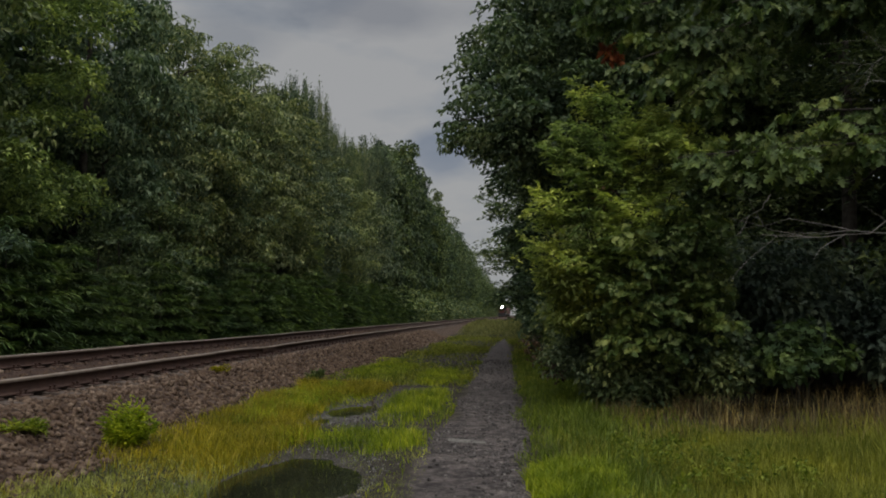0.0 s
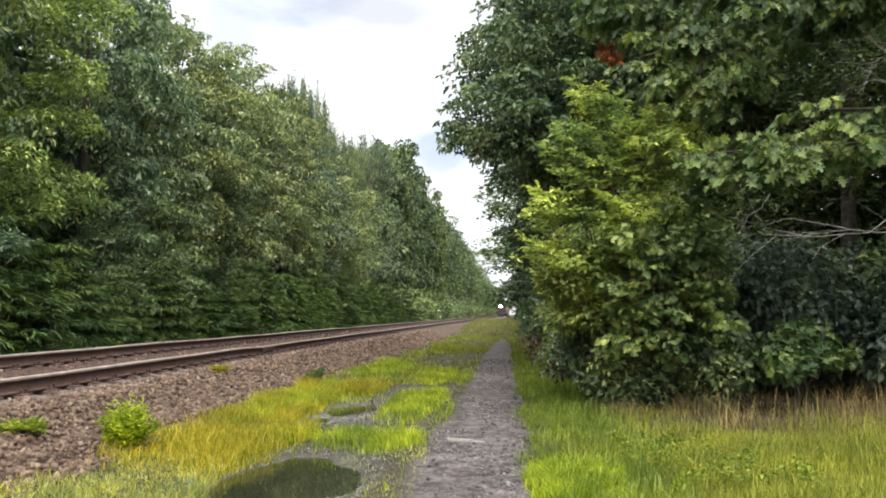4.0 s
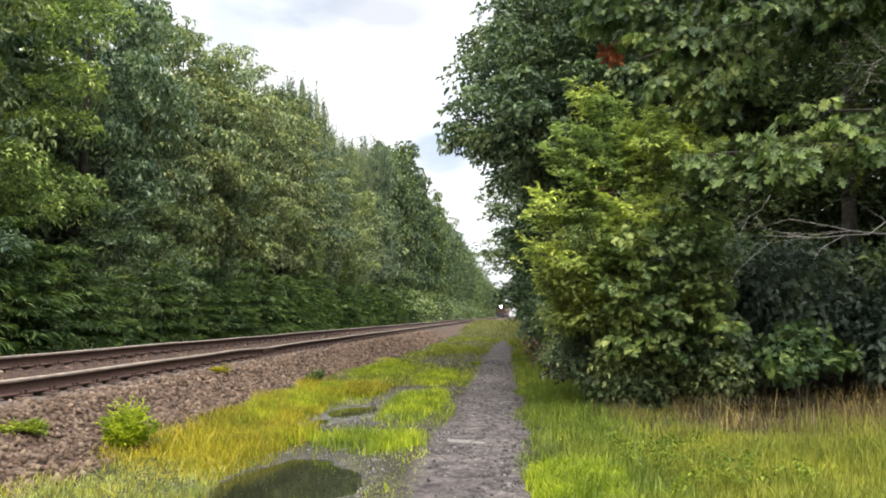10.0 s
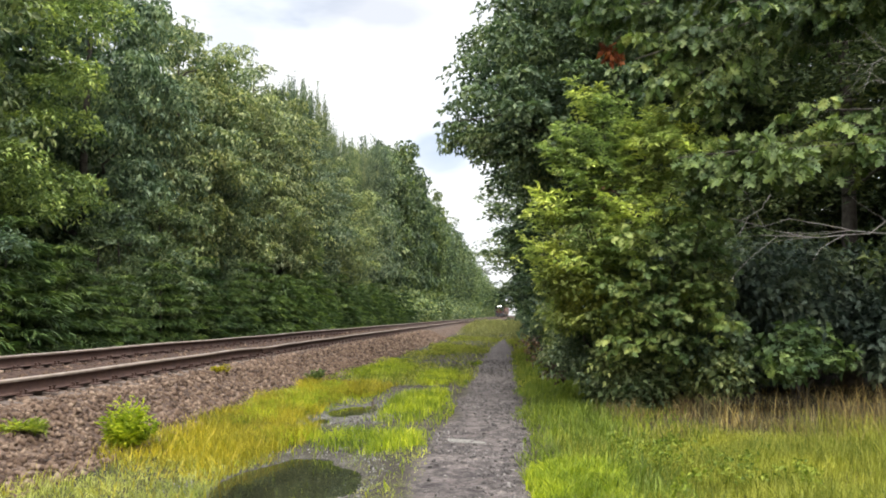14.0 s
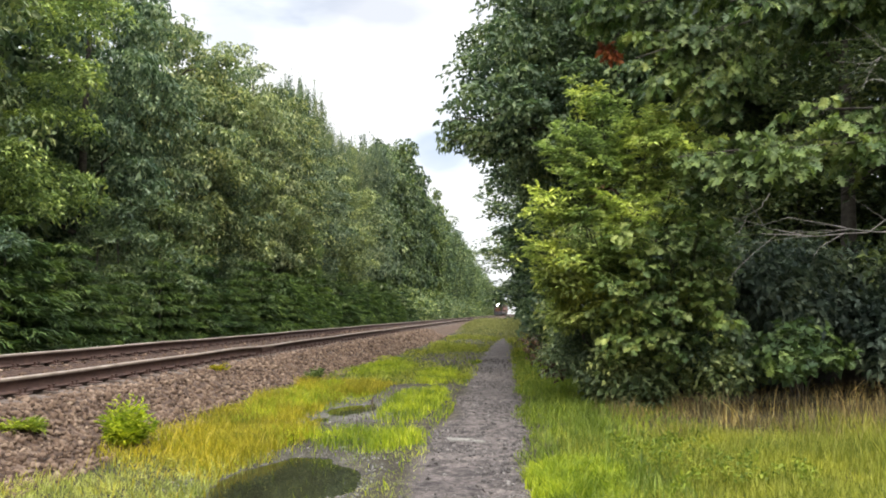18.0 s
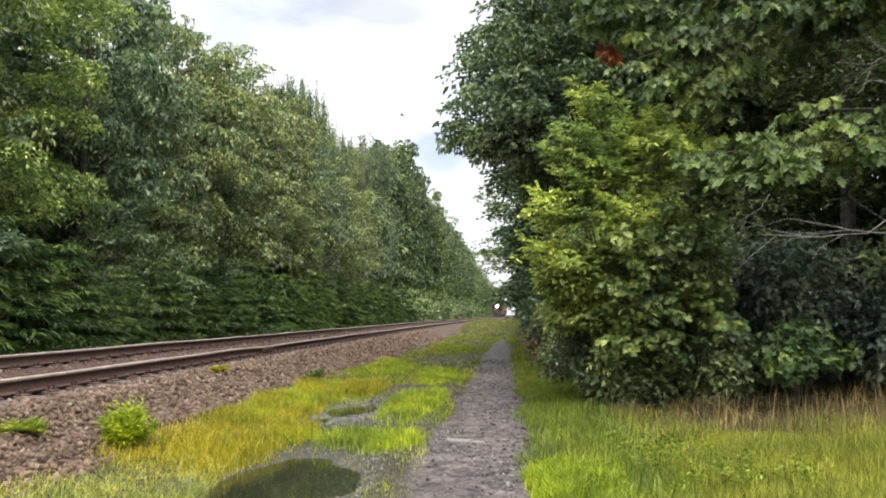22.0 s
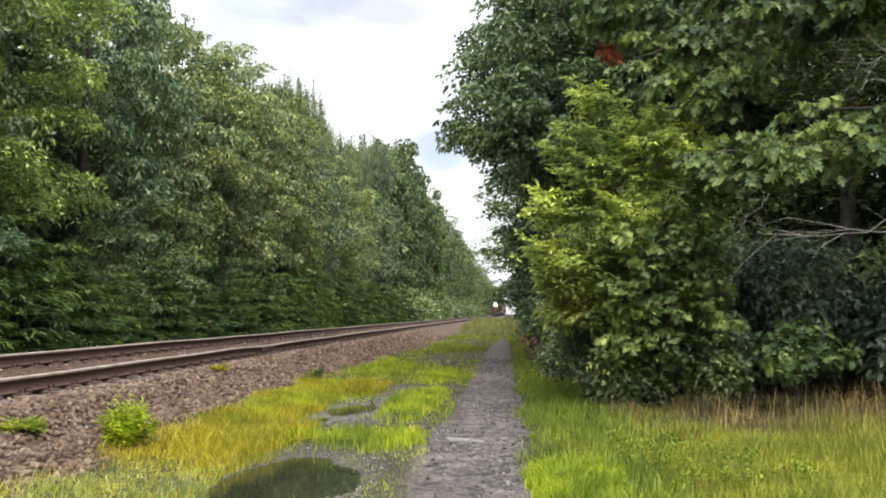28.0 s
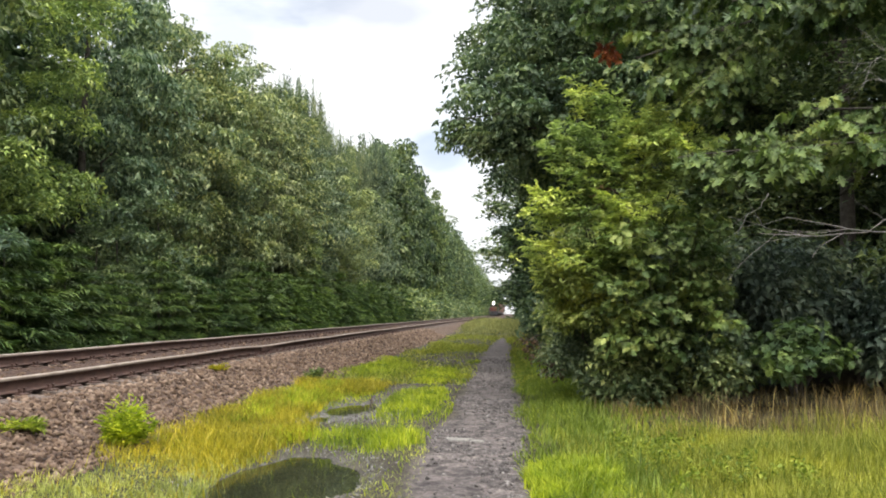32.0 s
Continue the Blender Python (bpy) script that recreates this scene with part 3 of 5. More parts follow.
def broadleaf(seed, h, rx, n, count, size, mat, clump=1.15, zc=0.53, rz=0.49, limbs=6, aspect=0.38, tufts=6, skirt=0, **more):
    r = np.random.default_rng(seed)
    c, rad = crown_clumps(r, n, h * zc, rx, rx, h * rz, clump)
    if skirt:
        # a spreading lower rim of boughs
        a = np.arange(skirt) * 6.283 / skirt + r.uniform(-0.2, 0.2, skirt)
        q = rx * r.uniform(1.02, 1.25, skirt)
        ring = np.stack([q * np.cos(a), q * np.sin(a), h * 0.54 + r.uniform(-0.5, 0.6, skirt)], 1)
        c, rad = np.vstack([c, ring]), np.vstack([rad, [(clump, clump, clump * 0.6)] * skirt])
    if tufts:
        c, rad = tufted(r, c, rad, tufts)
    return tree_meshes("tree", r, h, clump_leaves(r, c, rad, count, size, aspect, top=0.75, **more), mat, limbs=limbs)


def evergreen(seed, h, base, count, size, mat, tiers=13, droop=0.22):
    """A young evergreen: tiers of flat drooping sprays."""
    r = np.random.default_rng(seed)
    P, A, N = [], [], []
    boughs = []
    for k in range(tiers):
        z = h * (0.05 + 0.93 * k / tiers)
        reach = base * (1 - k / tiers) ** 0.8 + 0.12
        nb = 8 if k < tiers * 0.7 else 6
        for b in range(nb):
            a = b * 2 * np.pi / nb + k * 0.7 + r.uniform(-0.25, 0.25)
            L = reach * r.uniform(0.75, 1.2)
            m = max(14, int(count * L / (base * tiers * nb * 0.55)))
            s = r.random(m) ** 0.7
            w = 0.30 * L * (1 - 0.55 * s) * r.uniform(-1, 1, m)
            d = np.array([np.cos(a), np.sin(a), 0])
            e = np.array([-np.sin(a), np.cos(a), 0])
            rise = r.uniform(0.0, 0.25)
            p = d * (s * L)[:, None] + e * w[:, None]
            p[:, 2] = z + rise * L * s - droop * L * s ** 2 - 0.25 * np.abs(w) + r.normal(0, 0.035, m)
            P.append(p)
            A.append(d + e * (np.sign(w) * 0.7)[:, None] + r.normal(0, 0.25, (m, 3)) - [0, 0, 0.25])
            N.append(np.array([0, 0, 1]) + r.normal(0, 0.3, (m, 3)))
    P, A, N = np.vstack(P), np.vstack(A), np.vstack(N)
    ln = size * r.uniform(0.6, 1.3, len(P))
    return tree_meshes("evergreen", r, h, leaf_blades(P, A, N, ln, ln * 0.17), mat, limbs=0, lean=0.05, stem=0.007, tall=0.8)


def spired(seed, h, rx, count, size, mat):
    """A tree with many upright feathery shoots along its top."""
    r = np.random.default_rng(seed)
    c, rad = crown_clumps(r, 40, h * 0.48, rx, rx, h * 0.42, 1.0)
    n = 110
    a, q = r.random(n) * 6.28, np.sqrt(r.random(n)) * rx * 0.9
    cs = np.stack([q * np.cos(a), q * np.sin(a), h * 0.87 + r.uniform(-0.10, 0.07, n) * h - q * 0.7], 1)
    rs = np.stack([np.full(n, 0.10), np.full(n, 0.10), r.uniform(0.6, 1.7, n)], 1)
    body = clump_leaves(r, c, rad, int(count * 0.50), size, 0.36, 0.7, 0.3, 0.3, 0.7)
    lv = join([body, clump_leaves(r, cs, rs, int(count * 0.50), size * 0.8, 0.26, -1.8, 0.5, 0.1, 0)])
    return tree_meshes("tree", r, h, lv, mat, limbs=5)


NEAR = [broadleaf(21, 14, 3.0, 46, 24000, 0.20, M_OAK, 1.0, 0.56, 0.46, droop=0.8, upward=0.6, fill=0.12, aspect=0.45), broadleaf(22, 14, 3.0, 48, 24000, 0.19, M_DARK, 1.0, 0.56, 0.46, droop=0.9, upward=0.5, fill=0.12, aspect=0.42),
        broadleaf(23, 14, 2.9, 46, 24000, 0.20, M_OLIVE, 0.95, 0.56, 0.46, droop=0.9, upward=0.5, fill=0.12, aspect=0.42)]
YELLOW = broadleaf(24, 14, 3.0, 46, 40000, 0.155, M_YELLOW, 0.9, 0.55, 0.47, 0, 0.38, 6, upward=0.9, droop=0.1)
MID = [broadleaf(31, 16, 3.4, 40, 7400, 0.42, M_EDGE, 1.4, droop=0.6, fill=0.1, tufts=4, aspect=0.55), broadleaf(32, 16, 3.2, 40, 7400, 0.42, M_DEEP, 1.4, droop=0.6, fill=0.1, tufts=4, aspect=0.55), spired(33, 16, 3.0, 8000, 0.40, M_PINE)]
FAR = [broadleaf(41, 18, 4.0, 30, 2400, 0.66, M_EDGE, 1.7, limbs=2), broadleaf(42, 18, 3.8, 30, 2400, 0.66, M_DEEP, 1.7, limbs=2)]
LOW = [evergreen(51, 3.6, 1.5, 7000, 0.19, M_HEMLOCK, 10), evergreen(52, 3.2, 1.6, 7000, 0.19, M_HEMLOCK, 10)]
LOW_FAR = [evergreen(53, 3.6, 1.5, 2800, 0.30, M_HEMLOCK, 10), evergreen(54, 3.2, 1.6, 2800, 0.30, M_HEMLOCK, 10)]
SAP = [broadleaf(61, 4.6, 1.35, 16, 6000, 0.15, M_DEEP, 0.65, limbs=4), broadleaf(62, 4.2, 1.3, 16, 6000, 0.15, M_EDGE, 0.65, limbs=4)]
SPIRE = spired(71, 16, 1.9, 19000, 0.20, M_PINE)

SWAYING = []
WOODS = "trees of the wood beyond the track"
L_OAK = "tall leafy green broadleaf tree at the wood's edge"
# x, y, height, kind
for x, y, h, kind in (
    (-13.7, 19.2, 15.6, 3), (-13.6, 24.6, 16.2, 1), (-13.8, 28.4, 14.6, 1), (-14.4, 16.6, 15.4, 0), (-13.8, 31.6, 14.4, 0), (-14.2, 34.6, 14.6, 1), (-13.5, 37.2, 15.1, 2), (-13.5, 40.6, 15.3, 2),
    (-13.4, 44.2, 15.2, 0), (-13.0, 48.2, 13.4, 2), (-13.6, 48.4, 17.2, 4), (-13.6, 51.6, 18.0, 4), (-13.9, 55.0, 17.0, 4), (-12.7, 58.0, 13.6, 2), (-13.6, 59.0, 16.6, 4), (-13.4, 63.0, 16.6, 4), (-13.0, 67.5, 16.8, 4)):
    d = (*NEAR, YELLOW, SPIRE)[kind]
    hs = h / (16 if kind == 4 else 14)
    label = (L_OAK, "tall dark green broadleaf tree at the wood's edge", "tall olive green broadleaf tree with pale sunlit tips", "tall yellow-green tree with layered light foliage", "tall grey-green tree with upright feathery shoots")[kind]
    t = plant_tree("tree", d, x, y, -0.2, rng.uniform(0, 6.28), (1.0, 1.0, hs), label, "tree", WOODS)
    if kind == 4:
        SWAYING.append(t)
plant_tree("tree", YELLOW, -11.9, 45.4, -0.15, 1.0, (0.36, 0.36, 0.60), "small bright yellow-green young tree at the wood's edge", "tree", WOODS)
H_Y, H_Z = [60, 71, 84, 105, 118, 128, 147, 187, 230, 277, 310, 400, 520], [15.4, 19.4, 22.8, 24.6, 24.8, 20.8, 22.0, 23.4, 25.0, 22.4, 19.5, 19.0, 17.0]
y = 72.0
while y < 525:
    h = float(np.interp(y, H_Y, H_Z)) * rng.uniform(0.88, 1.05)
    mid = y < 150
    k = 2 if y < 76 else 1 if 84 < y < 126 else int(rng.integers(0, 2))
    d = MID[k] if mid else FAR[k % 2]
    s = 1.0
    plant_tree("tree", d, (-13.6 if mid else -15.2) + float(bend(y)) + rng.uniform(-1.4, 0.9), y, -0.2, rng.uniform(0, 6.28), (s, s, h / (16 if mid else 18)), L_OAK, "tree", WOODS)
    y += rng.uniform(5.2, 7.2) if mid else rng.uniform(7, 9) if y < 350 else rng.uniform(15, 20)
# second row, behind
y = 6.0
while y < 150:
    h = float(np.interp(y, [0, 30, 45, 84, 150], [15, 13.2, 12.5, 16.5, 18.5]))
    plant_tree("tree", FAR[int(rng.integers(0, 2))] if y > 40 else MID[int(rng.integers(0, 2))], -19.0 + rng.uniform(-0.8, 0.8), y, -0.2, rng.uniform(0, 6.28), (1.2, 1.2, h / (18 if y > 40 else 16)), "tall green tree deeper in the wood", "tree", WOODS)
    y += 6.5 if y > 40 else 5.5
for x, y, h in ((-16.4, 43.5, 12.0), (-16.6, 48.5, 11.8), (-16.2, 38.5, 11.5)):
    plant_tree("tree", MID[1], x, y, -0.2, rng.uniform(0, 6.28), (1.0, 1.0, h / 16), "tall green tree deeper in the wood", "tree", WOODS)
# young evergreens and saplings along the edge
y = 12.0
k = 0
while y < 75:
    kind = (0, 1, 1, 0, 1, 0, 1, 0, 2)[k % 9]
    if kind < 2:
        plant_tree("young_evergreen", (LOW if y < 34 else LOW_FAR)[kind], -10.1 + rng.uniform(-0.5, 0.25), y, -0.15, rng.uniform(0, 6.28), rng.uniform(0.8, 1.3), "low dark green young evergreen with drooping sprays beside the track", "evergreen", "young evergreens along the track")
    else:
        plant_tree("sapling", SAP[(k // 9) % 2], -11.4 + rng.uniform(-0.3, 0.3), y, -0.15, rng.uniform(0, 6.28), rng.uniform(0.85, 1.0), "slender young leafy sapling at the wood's edge", "sapling", "saplings along the track")
    k += 1
    y += 1.0 + y * 0.012

BUSH = [broadleaf(63, 4.0, 2.4, 20, 2200, 0.42, M_DARK, 1.1, 0.45, 0.45, 2), broadleaf(64, 4.0, 2.4, 20, 2200, 0.42, M_DEEP, 1.1, 0.45, 0.45, 2)]
y = 74.0
while y < 352:
    plant_tree("bush", BUSH[int(rng.integers(0, 2))], -12.2 + float(bend(y)) + rng.uniform(-0.4, 0.3), y, -0.1, rng.uniform(0, 6.28), rng.uniform(0.85, 1.25), "leafy green bush at the wood's edge", "bush", "bushes along the track")
    y += 3.2 + y * 0.008

for x, y, k in ((-11.7, 14.6, 1), (-11.5, 23.0, 1), (-11.6, 25.5, 0)):
    plant_tree("sapling", SAP[k], x, y, -0.15, rng.uniform(0, 6.28), 1.15, "slender young leafy sapling at the wood's edge", "sapling", "saplings along the track")
for x, y in ((-15.5, 19), (-16, 23), (-16.5, 28), (-17, 33), (-16, 15), (-16.5, 38)):
    plant_tree("bush", BUSH[1], x, y, -0.1, rng.uniform(0, 6.28), 1.2, "dark leafy bush inside the wood", "bush", "bushes along the track")

# ---- the woods beside the path ----
EDGE = "trees of the wood beside the path"
L_R = "tall dark leafy broadleaf tree beside the path"
# oak whose crown hangs over the meadow in layered boughs
base = np.array([6.6, 16.2, 0.0])
oak = tagged(new("oak_tree"), "large oak with layered boughs of broad lobed leaves over the meadow", "tree", EDGE)
oak.matrix_basis = Matrix.Translation(base)
r = np.random.default_rng(81)
s = np.linspace(0, 1, 9)
v, f = tube(np.stack([0.15 * np.sin(s * 3), 0.1 * np.sin(s * 4), s * 10.5 - 0.25], 1), 0.17 * (1 - 0.85 * s) + 0.02, 10)
child("trunk", mesh_data("trunk", v, f, M_BARK, True), oak)


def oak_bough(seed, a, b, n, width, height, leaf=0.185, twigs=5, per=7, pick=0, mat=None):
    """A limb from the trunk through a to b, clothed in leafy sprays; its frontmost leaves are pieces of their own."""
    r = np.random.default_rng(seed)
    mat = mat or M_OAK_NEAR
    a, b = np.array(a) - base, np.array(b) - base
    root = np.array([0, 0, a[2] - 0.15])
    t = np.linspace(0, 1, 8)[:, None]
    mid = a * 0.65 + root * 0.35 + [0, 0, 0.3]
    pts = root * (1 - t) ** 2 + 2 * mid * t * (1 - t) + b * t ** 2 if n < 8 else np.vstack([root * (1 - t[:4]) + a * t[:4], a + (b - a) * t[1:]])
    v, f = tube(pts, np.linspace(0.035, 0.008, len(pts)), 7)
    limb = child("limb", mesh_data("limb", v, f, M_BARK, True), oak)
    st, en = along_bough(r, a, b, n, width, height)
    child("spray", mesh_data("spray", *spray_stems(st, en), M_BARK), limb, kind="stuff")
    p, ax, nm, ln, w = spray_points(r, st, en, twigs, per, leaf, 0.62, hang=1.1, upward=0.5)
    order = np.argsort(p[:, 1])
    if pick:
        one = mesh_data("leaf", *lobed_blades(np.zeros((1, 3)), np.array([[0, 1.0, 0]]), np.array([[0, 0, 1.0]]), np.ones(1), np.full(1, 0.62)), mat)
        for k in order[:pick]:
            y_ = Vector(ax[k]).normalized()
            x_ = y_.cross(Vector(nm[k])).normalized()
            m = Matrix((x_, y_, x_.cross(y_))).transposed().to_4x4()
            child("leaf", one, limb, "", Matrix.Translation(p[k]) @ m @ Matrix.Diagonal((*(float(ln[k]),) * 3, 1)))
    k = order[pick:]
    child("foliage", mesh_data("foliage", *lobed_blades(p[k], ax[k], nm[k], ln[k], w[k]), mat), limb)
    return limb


# some of these boughs lie above or right of view, added to give shade
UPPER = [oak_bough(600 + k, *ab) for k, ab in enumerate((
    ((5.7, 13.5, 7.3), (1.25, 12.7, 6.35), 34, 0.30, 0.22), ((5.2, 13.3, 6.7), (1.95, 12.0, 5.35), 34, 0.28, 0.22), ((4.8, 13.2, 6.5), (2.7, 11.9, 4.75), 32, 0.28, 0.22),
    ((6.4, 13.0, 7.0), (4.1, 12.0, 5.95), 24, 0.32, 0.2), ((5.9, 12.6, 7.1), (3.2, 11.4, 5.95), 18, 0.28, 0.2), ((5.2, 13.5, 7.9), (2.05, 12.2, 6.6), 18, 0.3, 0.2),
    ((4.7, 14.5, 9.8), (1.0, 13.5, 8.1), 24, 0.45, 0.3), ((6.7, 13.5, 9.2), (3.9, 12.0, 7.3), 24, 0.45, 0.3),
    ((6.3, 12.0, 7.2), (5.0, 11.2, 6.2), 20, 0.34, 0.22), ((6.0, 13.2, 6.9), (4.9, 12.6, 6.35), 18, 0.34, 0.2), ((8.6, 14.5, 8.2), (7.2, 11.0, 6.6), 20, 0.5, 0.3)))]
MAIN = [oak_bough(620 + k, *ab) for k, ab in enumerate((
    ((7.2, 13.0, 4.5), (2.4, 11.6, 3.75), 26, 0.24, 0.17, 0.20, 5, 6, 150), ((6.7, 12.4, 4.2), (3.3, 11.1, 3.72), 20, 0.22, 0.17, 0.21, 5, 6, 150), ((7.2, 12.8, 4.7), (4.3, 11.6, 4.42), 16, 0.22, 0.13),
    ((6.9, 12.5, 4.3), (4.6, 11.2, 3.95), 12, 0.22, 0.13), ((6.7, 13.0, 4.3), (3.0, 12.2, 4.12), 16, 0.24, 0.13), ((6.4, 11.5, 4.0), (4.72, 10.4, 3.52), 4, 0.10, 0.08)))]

R_TREE = broadleaf(82, 12, 2.9, 52, 38000, 0.165, M_EDGE, 1.0, 0.69, 0.37, 3, 0.55, 5, fill=0.2, skirt=12, droop=0.6)
edge_tree = plant_tree("tree", R_TREE, 2.75, 21.0, 0.05, 0.6, (1.03, 1.03, 1.0), L_R, "tree", EDGE)
# its lowest bough reaches out over the path
r = np.random.default_rng(85)
home = edge_tree.matrix_basis.inverted()
for a, b, n in (((1.2, 20.6, 6.9), (-1.75, 19.6, 6.25), 20), ((1.0, 20.4, 6.3), (-1.3, 19.4, 5.75), 20), ((0.8, 20.4, 5.9), (-0.5, 19.4, 5.45), 16)):
    st, en = along_bough(r, a, b, n, 0.24, 0.16)
    v, f = tube([(2.6, 21.0, a[2] - 0.6), a, b], [0.05, 0.035, 0.008], 6)
    limb = child("limb", mesh_data("limb", v, f, M_BARK, True), edge_tree, "", home)
    child("foliage", mesh_data("foliage", *leaf_blades(*spray_points(r, st, en, 5, 7, 0.15, 0.5, hang=0.7, upward=0.6)), M_EDGE), limb)
plant_tree("tree", R_TREE, 2.1, 25.5, 0.05, 4.1, (1.0, 1.0, 1.08), L_R, "tree", EDGE)
plant_tree("tree", R_TREE, 4.2, 23.0, 0.05, 2.6, (1.1, 1.1, 1.1), L_R, "tree", EDGE)
R_DEEP, R_DEEP_FAR = broadleaf(83, 14, 3.1, 50, 20000, 0.24, M_EDGE, 1.1, fill=0.3, aspect=0.5), broadleaf(84, 16, 3.4, 40, 12000, 0.25, M_DEEP, 1.3, aspect=0.5)
for x, y, h, s in ((2.6, 30, 9.6, 1.0), (2.1, 36, 9.2, 1.0), (2.7, 44, 9.5, 1.0), (3.3, 55, 10.0, 1.1), (4.0, 68, 11, 1.1)):
    plant_tree("tree", R_DEEP if y < 40 else R_DEEP_FAR, x, y, 0.05, rng.uniform(0, 6.28), (s, s, h / (14 if y < 40 else 16)), L_R, "tree", EDGE)
y = 80.0
while y < 350:
    plant_tree("tree", FAR[int(rng.integers(0, 2))], 4.8 + float(bend(y)), y, 0.05, rng.uniform(0, 6.28), (0.9, 0.9, rng.uniform(0.5, 0.6)), L_R, "tree", EDGE)
    y += 13
for x, y in ((7.5, 22), (9, 27), (6.0, 31), (13, 20)):
    plant_tree("tree", R_DEEP_FAR, x, y, 0.05, rng.uniform(0, 6.28), (1.0, 1.0, 0.74), "dark leafy tree inside the wood", "tree", EDGE)


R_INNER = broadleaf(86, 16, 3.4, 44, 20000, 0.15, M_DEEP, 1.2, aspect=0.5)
# the last two, mostly out of view, are added to shade the oak's hollow
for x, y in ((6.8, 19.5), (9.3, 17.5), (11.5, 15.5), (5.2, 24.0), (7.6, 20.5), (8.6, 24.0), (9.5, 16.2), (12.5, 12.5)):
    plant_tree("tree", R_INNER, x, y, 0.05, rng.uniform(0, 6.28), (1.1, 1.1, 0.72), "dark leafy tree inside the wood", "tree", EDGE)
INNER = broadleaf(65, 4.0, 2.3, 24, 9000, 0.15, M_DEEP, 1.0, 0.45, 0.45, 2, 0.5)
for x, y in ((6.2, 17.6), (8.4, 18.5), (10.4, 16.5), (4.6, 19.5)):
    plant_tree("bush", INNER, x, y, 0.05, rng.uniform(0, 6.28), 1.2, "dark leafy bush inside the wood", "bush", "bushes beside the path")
y = 47.0
while y < 345:
    plant_tree("bush", BUSH[1], 3.6 + float(bend(y)), y, 0.05, rng.uniform(0, 6.28), 0.85, "dark leafy bush along the path", "bush", "bushes beside the path")
    y += 4.5 + y * 0.03


def shrub(name, seed, cs, rs, count, size, mat, label, base, aspect=0.55, stems=5, blades=leaf_blades, **more):
    r = np.random.default_rng(seed)
    base = np.array(base, float)
    ob = tagged(new(name), label, "shrub", "shrubs beside the path")
    ob.matrix_basis = Matrix.Translation(base)
    for k in range(stems):
        tip = np.array(cs[k % len(cs)]) - base
        s = np.linspace(0, 1, 6)[:, None]
        pts = tip * s + np.array([0, 0, 1]) * (s * (1 - s)) * tip[2] * 0.5
        pts[1:-1] += r.normal(0, 0.04, (4, 3))
        v, f = tube(pts, np.linspace(0.03, 0.006, 6), 6)
        child("stem", mesh_data("stem", v, f, M_BARK, True), ob)
    p, ax, n, ln, w = clump_points(r, np.array(cs) - base, rs, count, size, aspect, **more)
    child("foliage", mesh_data("foliage", *blades(p, ax, n, ln, w), mat), ob)
    return ob


def clump_list(seed, n, lo, hi, r0, r1, flat=0.8):
    r = np.random.default_rng(seed)
    c = r.uniform(lo, hi, (n, 3))
    s = r.uniform(r0, r1, n)
    return c, np.stack([s, s, s * flat], 1)


# young tree of bright feathery sprays
r = np.random.default_rng(92)
lime_base = np.array([1.9, 13.8, 0.0])
lime = tagged(new("lime_shrub"), "bright lime green feathery young tree beside the path", "shrub", "shrubs beside the path")
lime.matrix_basis = Matrix.Translation(lime_base)
for k, (tip, n) in enumerate((((1.05, 12.6, 5.0), 7), ((1.5, 12.5, 4.6), 13), ((2.05, 12.4, 4.5), 13), ((2.5, 12.4, 4.15), 12), ((0.95, 12.5, 4.0), 10), ((1.65, 12.3, 4.0), 16), ((0.55, 12.4, 3.15), 9),
                              ((0.40, 12.4, 2.62), 8), ((1.0, 12.3, 3.3), 14), ((1.55, 12.3, 3.35), 12), ((0.70, 12.4, 2.2), 9), ((2.15, 12.3, 3.6), 12), ((1.2, 12.3, 2.65), 9), ((0.9, 12.5, 1.8), 7), ((2.35, 12.3, 4.4), 9), ((0.95, 12.5, 4.4), 8), ((2.65, 12.1, 3.85), 10), ((2.1, 12.0, 4.1), 10), ((1.7, 12.0, 2.95), 12), ((2.2, 12.0, 3.15), 10), ((1.35, 12.0, 2.25), 10))):
    tip = np.array(tip) - lime_base
    t = np.linspace(0, 1, 7)[:, None]
    root = np.array([0, 0, -0.1])
    v, f = tube(root + (tip - root) * t ** [[1.4, 1.4, 0.9]] + r.normal(0, 0.02, (7, 3)) * t, np.linspace(0.028, 0.006, 7), 6)
    stem = child("stem", mesh_data("stem", v, f, M_BARK, True), lime)
    en = tip + r.normal(size=(n, 3)) * [0.22, 0.16, 0.17]
    st = en + unit(np.array([0.55, 0.55, -0.45]) + r.normal(0, 0.35, (n, 3))) * r.uniform(0.45, 0.8, (n, 1))
    child("spray", mesh_data("spray", *spray_stems(st, en, 0.05, 0.004), M_BARK), stem, kind="stuff")
    child("foliage", mesh_data("foliage", *leaf_blades(*spray_points(r, st, en, 8, 10, 0.105, 0.34, spread=0.75, droop=0.05, hang=0.12, flat=0.15, upward=1.3, reach=0.42))[:2], M_LIME), stem)
c, s = clump_list(93, 30, (1.5, 12.4, 0.25), (3.2, 13.6, 2.2), 0.28, 0.48)
shrub("shrub", 94, c, s, 21000, 0.10, M_SHRUB, "dense grey-green shrub at the meadow's edge", (2.5, 13.6, 0), 0.5, top=0.4)
c, s = clump_list(105, 26, (0.85, 12.7, 0.45), (1.9, 14.6, 1.6), 0.24, 0.42, 0.6)
shrub("shrub", 106, c, s, 9000, 0.09, M_SHRUB, "dark green bushy shrub beside the path", (1.4, 13.5, 0), 0.4, top=0.5)
c, s = clump_list(107, 26, (0.75, 12.3, 1.2), (2.2, 13.0, 2.5), 0.22, 0.38, 0.55)
